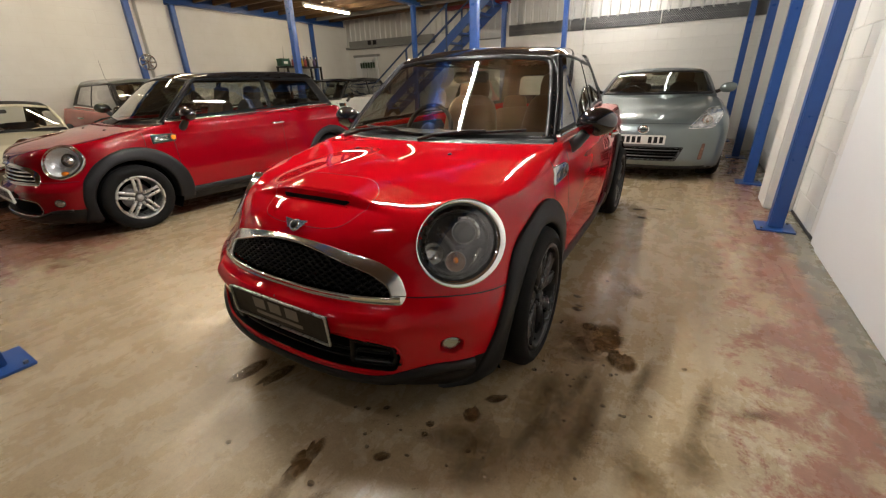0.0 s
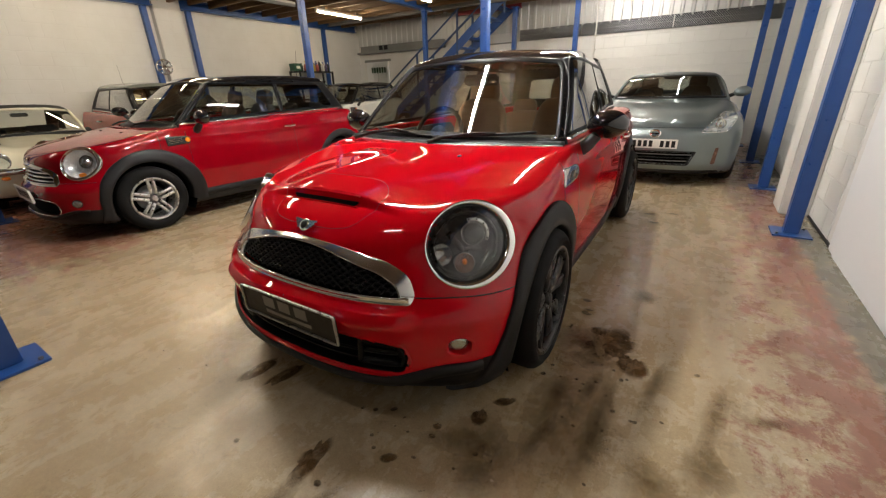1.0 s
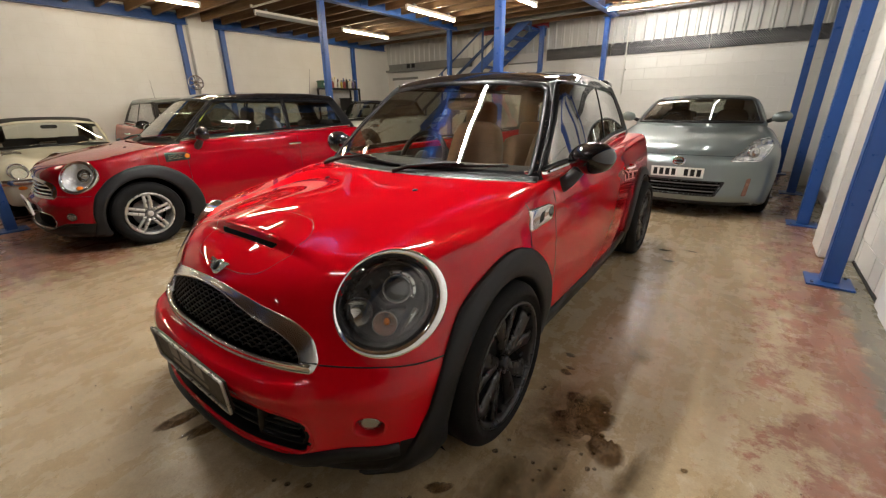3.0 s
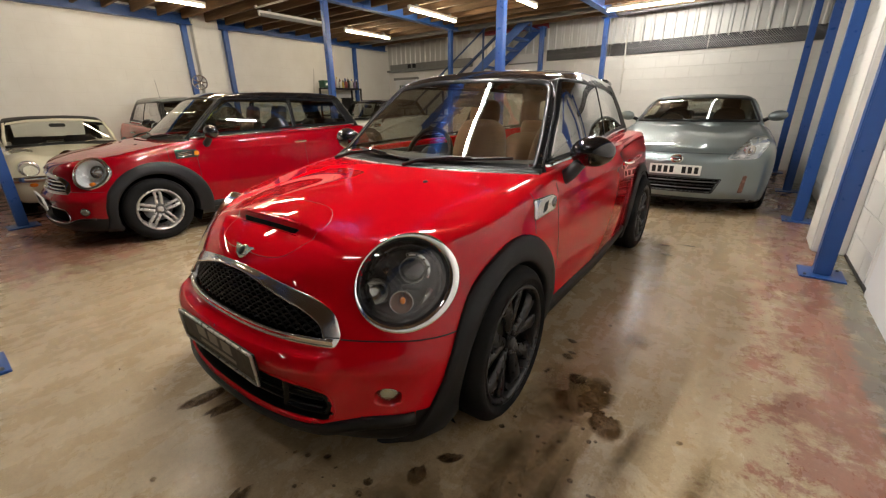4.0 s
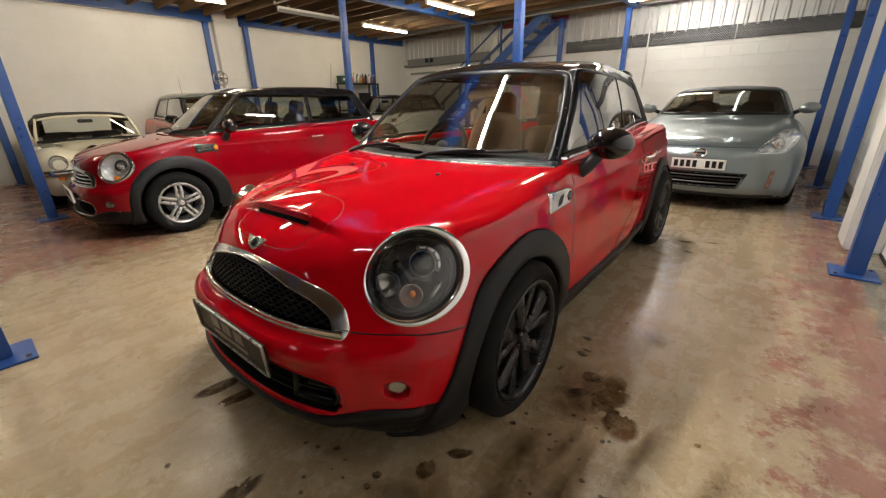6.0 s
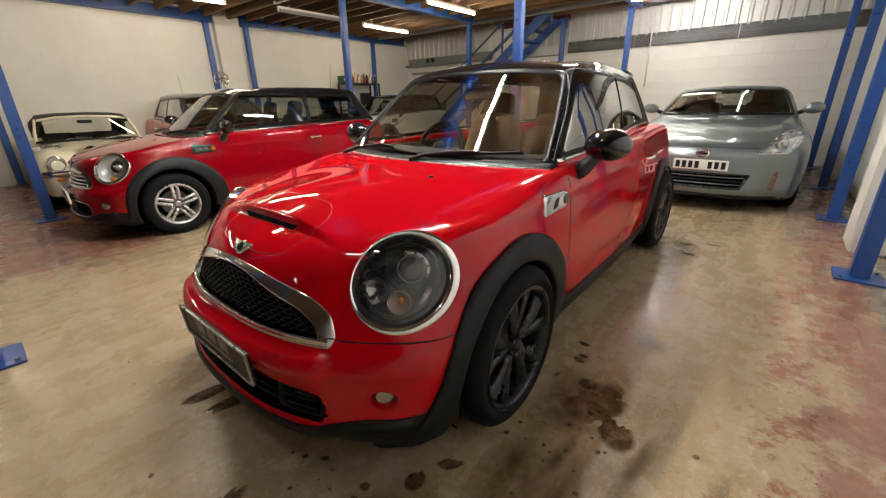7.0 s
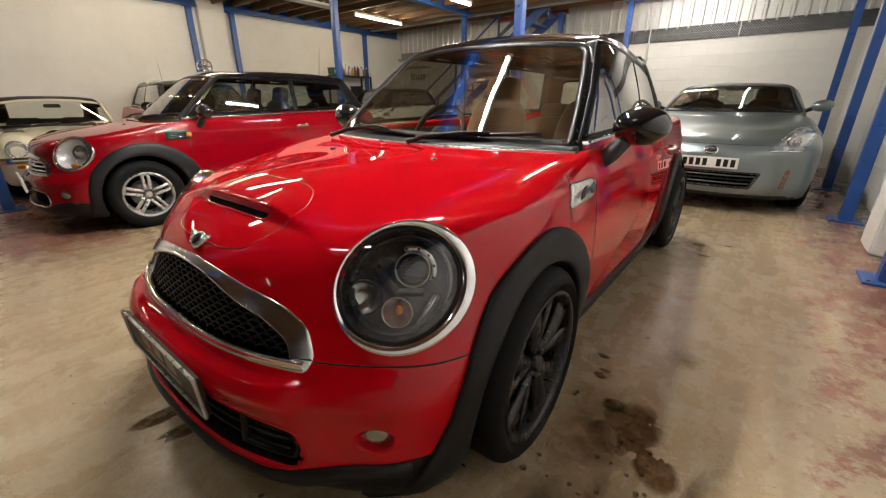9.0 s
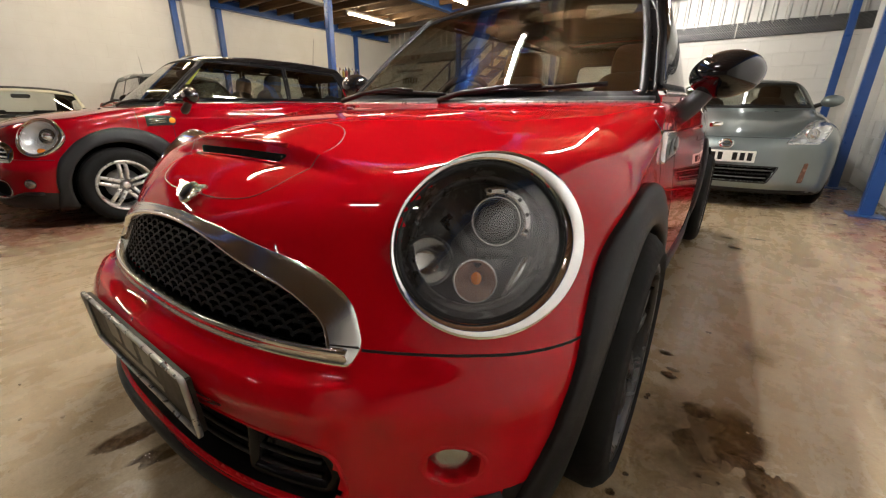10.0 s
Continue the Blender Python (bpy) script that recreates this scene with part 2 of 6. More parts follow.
DARKCLOTH = plain("dark_seat_cloth", (0.02, 0.02, 0.022), 0.8, var=0.2)
DASH = plain("dashboard_plastic", (0.02, 0.019, 0.018), 0.55, var=0.15, bump=0.1)
YELLOW = plain("yellow_sticker", (0.75, 0.8, 0.08), 0.5)


def pane_glass(name, tint, face, slant=3.2):
    """Thin glass that lets light through and mirrors more at a slant, alike from both sides."""
    m = Mat(name)
    t, g, w, x = m.nt.nodes.new("ShaderNodeBsdfTransparent"), m.nt.nodes.new("ShaderNodeBsdfGlossy"), m.node("ShaderNodeLayerWeight", Blend=0.5), m.nt.nodes.new("ShaderNodeMixShader")
    t.inputs[0].default_value = (*tint, 1)
    g.inputs["Roughness"].default_value = 0.0
    p = m.nt.nodes.new("ShaderNodeMath")
    p.operation = "POWER"
    p.inputs[1].default_value = slant
    m.link(w.outputs["Facing"], p.inputs[0])
    m.link(m.grey(p.outputs[0], face, 1.0), x.inputs[0])
    m.link(t.outputs[0], x.inputs[1])
    m.link(g.outputs[0], x.inputs[2])
    m.link(x.outputs[0], m.nt.nodes["Material Output"].inputs[0])
    return m.m


GLASS = pane_glass("car_glass", (0.80, 0.83, 0.77), 0.13)
SIDEGLASS = pane_glass("car_side_glass", (0.62, 0.65, 0.61), 0.10, 1.5)
CLEAR = pane_glass("lamp_lens_glass", (0.95, 0.96, 0.97), 0.10)
DARKMESH = plain("black_grille_mesh", (0.006, 0.006, 0.006), 0.5, spec=0.25)
LENSGLASS = plain("dark_lens_glass", (0.02, 0.021, 0.022), 0.04, var=0.05, coat=1.0)
FOGGLASS = plain("fog_lamp_glass", (0.42, 0.41, 0.37), 0.16, metal=0.75, var=0.3, scale=60, bump=0.8, coat=1.0)


# ---- shaping ----
def mesh_ob(name, bm, mat, parent=None, smooth=False):
    me = bpy.data.meshes.new(name)
    bm.to_mesh(me)
    bm.free()
    if smooth:
        for p in me.polygons:
            p.use_smooth = True
    for m in (mat if isinstance(mat, (list, tuple)) else [mat]):
        me.materials.append(m)
    ob = new(name, me)
    ob.parent = parent
    return ob


def part(name, bm, mat, parent, label="", smooth=False):
    ob = mesh_ob(name, bm, mat, parent, smooth)
    if label:
        ob["label"] = label
    return ob


def box(x0, x1, y0, y1, z0, z1, bm=None, bevel=0.0):
    own = bm if bm is not None else bmesh.new()
    v = [own.verts.new(p) for p in ((x0, y0, z0), (x1, y0, z0), (x1, y1, z0), (x0, y1, z0), (x0, y0, z1), (x1, y0, z1), (x1, y1, z1), (x0, y1, z1))]
    f = [own.faces.new([v[i] for i in q]) for q in ((3, 2, 1, 0), (4, 5, 6, 7), (0, 1, 5, 4), (1, 2, 6, 5), (2, 3, 7, 6), (3, 0, 4, 7))]
    if bevel:
        bmesh.ops.bevel(own, geom=list({e for q in f for e in q.edges}), offset=bevel, segments=2, affect="EDGES")
    return own



# ---- smooth car shells ----
def smax(a, b, k):
    h = np.maximum(k - np.abs(a - b), 0) / k
    return np.maximum(a, b) + h * h * k * 0.25


def step(t, a, b):
    u = np.clip((t - a) / (b - a), 0, 1)
    return u * u * (3 - 2 * u)


def curve(points, soft=0.03):
    """A smooth function through a few (t, value) points."""
    xs, ys = zip(*points)
    g = np.linspace(xs[0] - 0.3, xs[-1] + 0.3, 7000)
    v = np.interp(g, xs, ys)
    lo, hi = (ys[1] - ys[0]) / (xs[1] - xs[0]), (ys[-1] - ys[-2]) / (xs[-1] - xs[-2])
    v = np.where(g < xs[0], ys[0] + (g - xs[0]) * lo, np.where(g > xs[-1], ys[-1] + (g - xs[-1]) * hi, v))
    d = g[1] - g[0]
    k = np.exp(-0.5 * (np.arange(-int(3 * soft / d) - 1, int(3 * soft / d) + 2) * d / soft) ** 2)
    v = np.convolve(np.pad(v, len(k) // 2, mode="edge"), k / k.sum(), mode="valid")
    return lambda t: np.interp(t, g, v)


def gradient(f, p):
    e = 0.002
    n = np.stack([f(p + e * np.eye(3)[i]) - f(p - e * np.eye(3)[i]) for i in range(3)], -1)
    return n / np.maximum(np.linalg.norm(n, axis=-1, keepdims=True), 1e-9)


def cast(f, start, way, far=3.0, pace=0.015, inside=False):
    """The first places along rays at which f changes its sign, and the normals there."""
    start, way = np.broadcast_arrays(np.asarray(start, float), np.asarray(way, float))
    a, b = np.zeros(start.shape[:-1]), np.full(start.shape[:-1], far)
    found = np.zeros(a.shape, bool)
    for t in np.arange(pace, far, pace):
        v = f(start + t * way)
        hit = ~found & ((v > 0) if inside else (v < 0))
        a, b = np.where(hit, t - pace, a), np.where(hit, t, b)
        found |= hit
        if found.all():
            break
    for _ in range(22):
        m = (a + b) / 2
        v = f(start + m[..., None] * way)
        past = (v > 0) if inside else (v < 0)
        a, b = np.where(past, a, m), np.where(past, m, b)
    p = start + ((a + b) / 2)[..., None] * way
    return p, gradient(f, p)


def shell(f, y0, y1, zc, nt, straight, front, rear):
    """A grid of points and normals over a closed shell, by rays from a spine."""
    th = np.linspace(0, 2 * np.pi, nt, endpoint=False)
    rows = [(y0, -a) for a in np.linspace(np.pi / 2 - 0.004, 0, front, endpoint=False)] + [(y, 0) for y in np.linspace(y0, y1, straight)] + [(y1, a) for a in np.linspace(0, np.pi / 2 - 0.004, rear + 1)[1:]]
    ys, ph = np.array([r[0] for r in rows]), np.array([r[1] for r in rows])
    way = np.stack([np.sin(th)[None] * np.cos(ph)[:, None], np.repeat(np.sin(ph)[:, None], nt, 1), np.cos(th)[None] * np.cos(ph)[:, None]], -1)
    start = np.stack([np.zeros_like(ys), ys, np.full_like(ys, zc)], -1)[:, None]
    p, n = cast(f, start, way, 2.5, 0.03, True)
    i, j = np.meshgrid(np.arange(len(rows) - 1), np.arange(nt), indexing="ij")
    k = (j + 1) % nt
    quads = np.stack([i * nt + j, i * nt + k, (i + 1) * nt + k, (i + 1) * nt + j], -1).reshape(-1, 4)
    return p.reshape(-1, 3), n.reshape(-1, 3), quads


def piece(name, pts, nrm, quads, mat, parent, label=""):
    """Links a part made of some of a shell's faces, with the shell's own normals."""
    used, inv = np.unique(quads, return_inverse=True)
    me = bpy.data.meshes.new(name)
    me.from_pydata(pts[used].tolist(), [], inv.reshape(quads.shape).tolist())
    me.polygons.foreach_set("use_smooth", np.ones(len(me.polygons), bool))
    me.normals_split_custom_set_from_vertices(nrm[used].tolist())
    me.materials.append(mat)
    ob = new(name, me)
    ob.parent = parent
    if label:
        ob["label"] = label
    return ob


def rounded(corners, radius=0.03, n=6, gap=0.02):
    """A closed outline with rounded corners and evenly filled sides."""
    c = [Vector(p) for p in corners]
    out = []
    for i, p in enumerate(c):
        r = radius[i] if isinstance(radius, (list, tuple)) else radius
        a, b = (c[i - 1] - p), (c[(i + 1) % len(c)] - p)
        r = min(r, a.length * 0.45, b.length * 0.45)
        a, b = p + a.normalized() * r, p + b.normalized() * r
        for k in range(n + 1):
            t = k / n
            out.append(a * (1 - t) ** 2 + p * 2 * t * (1 - t) + b * t * t)
    full = []
    for i, p in enumerate(out):
        q = out[(i + 1) % len(out)]
        m = max(1, int((q - p).length / gap))
        full += [p.lerp(q, k / m) for k in range(m)]
    return np.array([(v.x, v.y) for v in full])


def inset(poly, d):
    """The outline moved inwards by d."""
    t = np.roll(poly, -1, 0) - np.roll(poly, 1, 0)
    t /= np.maximum(np.linalg.norm(t, axis=1, keepdims=True), 1e-9)
    n = np.stack([-t[:, 1], t[:, 0]], -1)
    area = np.sum(poly[:, 0] * np.roll(poly[:, 1], -1) - poly[:, 1] * np.roll(poly[:, 0], -1))
    return poly + n * d * (1 if area > 0 else -1)


def inside(poly, a, b):
    """Which of the points (a, b) lie in the outline."""
    x0, y0 = poly[:, 0], poly[:, 1]
    x1, y1 = np.roll(x0, -1), np.roll(y0, -1)
    res = np.zeros(len(a), bool)
    for p, q, r, s in zip(x0, y0, x1, y1):
        cross = (q > b) != (s > b)
        res ^= cross & (a < (r - p) * (b - q) / (s - q + 1e-12) + p)
    return res


def grid_bm(rows, closed=True, caps=False):
    """A mesh through rows of points."""
    bm = bmesh.new()
    vs = [[bm.verts.new(p) for p in r] for r in rows]
    n = len(rows[0])
    for a, b in zip(vs, vs[1:]):
        for j in range(n if closed else n - 1):
            k = (j + 1) % n
            q = [a[j], a[k], b[k], b[j]]
            if len(set(q)) == 4:
                bm.faces.new(q)
    if caps:
        bm.faces.new(list(reversed(vs[0])))
        bm.faces.new(vs[-1])
    return bm


def layers(polys, offs, project, cap=False):
    """Joins outlines, each laid on a surface and lifted by its own offset."""
    rows = []
    for poly, off in zip(polys, offs):
        p, n = project(poly[:, 0], poly[:, 1])
        rows.append(p + n * off)
    if cap:
        c = polys[-1].mean(0)
        for s in np.linspace(0.92, 0.02, 12):
            p, n = project(*(c + (polys[-1] - c) * s).T)
            rows.append(p + n * offs[-1])
    return grid_bm([r.tolist() for r in rows])


def sweep(path, normals, width, height, closed=False, round_=8):
    """A flattened bar laid along a path on a surface."""
    path, normals = np.asarray(path, float), np.asarray(normals, float)
    t = (np.roll(path, -1, 0) - np.roll(path, 1, 0)) if closed else np.gradient(path, axis=0)
    t /= np.maximum(np.linalg.norm(t, axis=1, keepdims=True), 1e-9)
    s = np.cross(t, normals)
    s /= np.maximum(np.linalg.norm(s, axis=1, keepdims=True), 1e-9)
    w = np.broadcast_to(np.asarray(width, float), (len(path),))[:, None]
    rows = []
    for a in np.linspace(0, 2 * np.pi, round_, endpoint=False):
        c, d = np.cos(a), np.sin(a)
        c, d = np.sign(c) * abs(c) ** 0.7, np.sign(d) * abs(d) ** 0.7
        rows.append(path + s * w * 0.5 * c + normals * height * d)
    ring = np.stack(rows, 1)
    bm = bmesh.new()
    vs = [[bm.verts.new(p) for p in r] for r in ring.tolist()]
    m = len(vs)
    for i in range(m if closed else m - 1):
        a, b = vs[i], vs[(i + 1) % m]
        for j in range(round_):
            k = (j + 1) % round_
            bm.faces.new((a[j], b[j], b[k], a[k]))
    if not closed:
        bm.faces.new(vs[0])
        bm.faces.new(list(reversed(vs[-1])))
    return bm


def tube(points, radius, bm=None, sides=10):
    """A round bar through points."""
    pts = np.asarray(points, float)
    t = np.gradient(pts, axis=0)
    up = np.array([0.13, 0.21, 0.97])
    n = np.cross(t, up)
    n /= np.linalg.norm(n, axis=1, keepdims=True)
    b = np.cross(n, t)
    b /= np.linalg.norm(b, axis=1, keepdims=True)
    own = bm if bm is not None else bmesh.new()
    vs = []
    for i, p in enumerate(pts):
        r = radius[i] if isinstance(radius, (list, tuple)) else radius
        vs.append([own.verts.new(p + r * (math.cos(a) * n[i] + math.sin(a) * b[i])) for a in np.linspace(0, 2 * math.pi, sides, endpoint=False)])
    for a, c in zip(vs, vs[1:]):
        for j in range(sides):
            k = (j + 1) % sides
            own.faces.new((a[j], a[k], c[k], c[j]))
    own.faces.new(list(reversed(vs[0])))
    own.faces.new(vs[-1])
    return own


def lathe(profile, n=48):
    """A turned body about the x axis, from (radius, x) points."""
    rows = []
    for r, x in profile:
        rows.append([(x, r * math.cos(a), r * math.sin(a)) for a in np.linspace(0, 2 * math.pi, n, endpoint=False)])
    return grid_bm(rows)


def flip(bm):
    for v in bm.verts:
        v.co.x = -v.co.x
    bmesh.ops.reverse_faces(bm, faces=bm.faces)
    return bm


def both(name, make, mat, parent, label="", smooth=True):
    """The same part on both sides of a car."""
    a = part(name, make(), mat, parent, label, smooth)
    b = part(name, flip(make()), mat, parent, label, smooth)
    return a, b


def turned(bm, m):
    bmesh.ops.transform(bm, matrix=m, verts=bm.verts)
    return bm


def ball(rx, ry, rz, u=20, v=12):
    bm = bmesh.new()
    bmesh.ops.create_uvsphere(bm, u_segments=u, v_segments=v, radius=1)
    bmesh.ops.scale(bm, vec=(rx, ry, rz), verts=bm.verts)
    return bm


def cushion(a, b, c, top=1.0, k=0.42):
    """A plump upholstered pad of half sizes a, b, c, narrower at its top."""
    bm = ball(1, 1, 1, 24, 16)
    for v in bm.verts:
        x, y, z = (math.copysign(abs(t) ** k, t) if abs(t) > 1e-6 else 0.0 for t in v.co)
        s = 1 + (top - 1) * max(0.0, z)
        v.co = (x * a * s, y * b, z * c)
    return bm


# ---- wheels ----
def wheel(parent, x, y, r, rim, side, style, rim_mat, width=0.195, steer=0.0):
    """A wheel as a part of its car, with tyre, rim, spokes and cap below it."""
    w = new("wheel")
    w.parent = parent
    w.location = (x, y, r)
    w.rotation_euler = (0, 0, math.radians(steer) + (math.pi if side < 0 else 0))
    h = width / 2
    t = part("tyre", lathe([(rim - 0.012, h - 0.02), (rim + 0.004, h - 0.004), (rim + 0.03, h + 0.006), (r - 0.045, h + 0.01), (r - 0.022, h - 0.002), (r - 0.006, h - 0.018), (r, h - 0.035), (r, 0.012), (r - 0.008, 0.008), (r - 0.008, -0.008), (r, -0.012), (r, -h + 0.03), (r - 0.01, -h), (rim, -h)], 64), RUBBER, w, "black rubber tyre", True)
    part("rim", lathe([(rim - 0.012, h - 0.022), (rim + 0.006, h - 0.004), (rim + 0.004, h + 0.002), (rim - 0.008, h), (rim - 0.016, h - 0.012), (rim - 0.02, h - 0.05), (rim - 0.03, -h + 0.01)], 64), rim_mat, w, "", True)
    part("brake_disc", lathe([(0.001, -0.02), (0.13, -0.02), (0.13, -0.03), (0.001, -0.03)], 40), IRON, w, "grey steel brake disc", True)
    part("barrel", lathe([(rim - 0.03, -h + 0.01), (0.02, -h + 0.012)], 40), DARKWELL, w, "", True)
    part("hub_cap", lathe([(0.001, h - 0.012), (0.022, h - 0.013), (0.028, h - 0.018), (0.03, h - 0.04)], 24), rim_mat, w, "", True)
    n = 5
    for i in range(n):
        a = 2 * math.pi * i / n + 0.3
        if style == "twin":
            for s in (-1, 1):
                pts = []
                for k in range(9):
                    q = k / 8
                    rr = 0.05 + (rim - 0.06) * q
                    da = s * 0.023 / rr
                    pts.append((h - 0.035 + 0.018 * math.sin(math.pi * min(1, q * 0.9)) - 0.008 * q, rr * math.cos(a + da), rr * math.sin(a + da)))
                bm = sweep(pts, np.tile([[1.0, 0, 0]], (9, 1)), 0.030, 0.014)
                part("spoke", bm, rim_mat, w, "", True)
            pts = [(h - 0.03, (rim - 0.02) * math.cos(a + d), (rim - 0.02) * math.sin(a + d)) for d in np.linspace(-0.14, 0.14, 7)]
            part("spoke_end", sweep(pts, np.tile([[1.0, 0, 0]], (7, 1)), 0.02, 0.01), rim_mat, w, "", True)
        else:
            for s in (-1, 1):
                pts, wd = [], []
                for k in range(8):
                    q = k / 7
                    rr = 0.04 + (rim - 0.05) * q
                    da = s * (0.13 + 0.20 * q)
                    pts.append((h - 0.03 - 0.012 * (1 - q) + 0.004 * math.sin(math.pi * q), rr * math.cos(a + da), rr * math.sin(a + da)))
                    wd.append(0.036 + 0.046 * q)
                part("spoke", sweep(pts, np.tile([[0.94, 0.24 * s * -math.sin(a), 0.24 * s * math.cos(a)]], (8, 1)), wd, 0.012), rim_mat, w, "", True)
        b = a + math.pi / n
        part("bolt", turned(lathe([(0.001, 0.008), (0.008, 0.008), (0.009, 0.0)], 8), pose(h - 0.028, 0.042 * math.cos(b), 0.042 * math.sin(b))), IRON, w)
    return w


# ---- hatchback ----
def M_HOOD(y):
    """Height of the bonnet and waist along the middle of the car."""
    v = y - 0.070 * np.log1p(np.exp(np.clip((y - 0.4) / 0.1, -40, 40)))
    return 0.9105 + 0.09 * v - 0.0155 * np.exp(-(np.maximum(v, -1.2) + 0.3) / 0.18)


M_NOSE = curve([(0.08, -0.66), (0.17, -0.755), (0.23, -0.795), (0.34, -0.785), (0.43, -0.780), (0.468, -0.788), (0.498, -0.768), (0.54, -0.728), (0.62, -0.706), (0.72, -0.672), (0.85, -0.60), (1.0, -0.5)], 0.014)
M_SCREEN = curve([(0.88, 0.24), (0.95, 0.33), (1.2, 0.62), (1.41, 0.89), (1.50, 1.03)], 0.03)
M_ROOF = curve([(0.6, 1.405), (0.95, 1.458), (1.5, 1.490), (2.2, 1.488), (2.9, 1.445)], 0.08)
M_FLANK = curve([(0.85, 0.745), (1.0, 0.718), (1.2, 0.662), (1.38, 0.595), (1.48, 0.54)], 0.03)


def mini_lower(scoop):
    def f(p):
        x, y, z = np.abs(p[..., 0]), p[..., 1], p[..., 2]
        w = 0.806 - 0.30 * (z - 0.56) ** 2 - 0.075 * step(y, 1.3, 3.0) + 0.006 * np.exp(-((z - 0.86) / 0.03) ** 2)
        side = x - w
        front = M_NOSE(z) + (0.0 if scoop else 0.08 * (1 - step(z, 0.62, 0.85))) + (0.53 + 0.32 * step(z, 0.5, 0.72)) * x ** 2.65 - y
        if scoop:
            front = front - 0.024 * step(z, 0.36, 0.47) * (1 - step(z, 0.502, 0.518)) * (1 - step(x, 0.49, 0.56))
        h = M_HOOD(y) + 0.018 * step(y, -0.35, 0.40) - (0.075 * x ** 2 + 0.06 * x ** 4) * (1 - 0.92 * step(y, -0.55, 0.48))
        if scoop:
            h = h + 0.040 * step(y, -0.514, -0.49) * (1 - step(y, -0.47, 0.24)) * (1 - step(x, 0.10, 0.48))
        top = z - h
        rear = y - (3.13 - 0.12 * x ** 2 - 0.10 * step(z, 0.55, 0.75) - 0.2 * np.maximum(z - 0.7, 0))
        g = smax(front, top, 0.09)
        g = smax(g, side, 0.11 - 0.06 * step(y, 0.0, 0.5))
        g = smax(g, rear, 0.1)
        g = smax(g, 0.165 - z, 0.04)
        d2 = (x - 0.655) ** 2 + (y + (0.42 if scoop else 0.37)) ** 2 + (z - 0.71) ** 2
        return g - 0.011 * np.exp(-d2 / 0.045)
    return f


def mini_cabin(p):
    x, y, z = np.abs(p[..., 0]), p[..., 1], p[..., 2]
    side = x - (M_FLANK(z) + 0.01 * step(y, 0.6, 1.3) - 0.20 * step(y, 0.8, 2.7))
    front = M_SCREEN(z) + 0.22 * x ** 2 - y
    rear = y - (3.0 - 0.66 * (z - 0.95) - 0.16 * x ** 2)
    g = smax(front, z - (M_ROOF(y) - 0.10 * x ** 2 - 0.12 * x ** 4), 0.05)
    g = smax(g, side, 0.034)
    return smax(g, rear, 0.06)


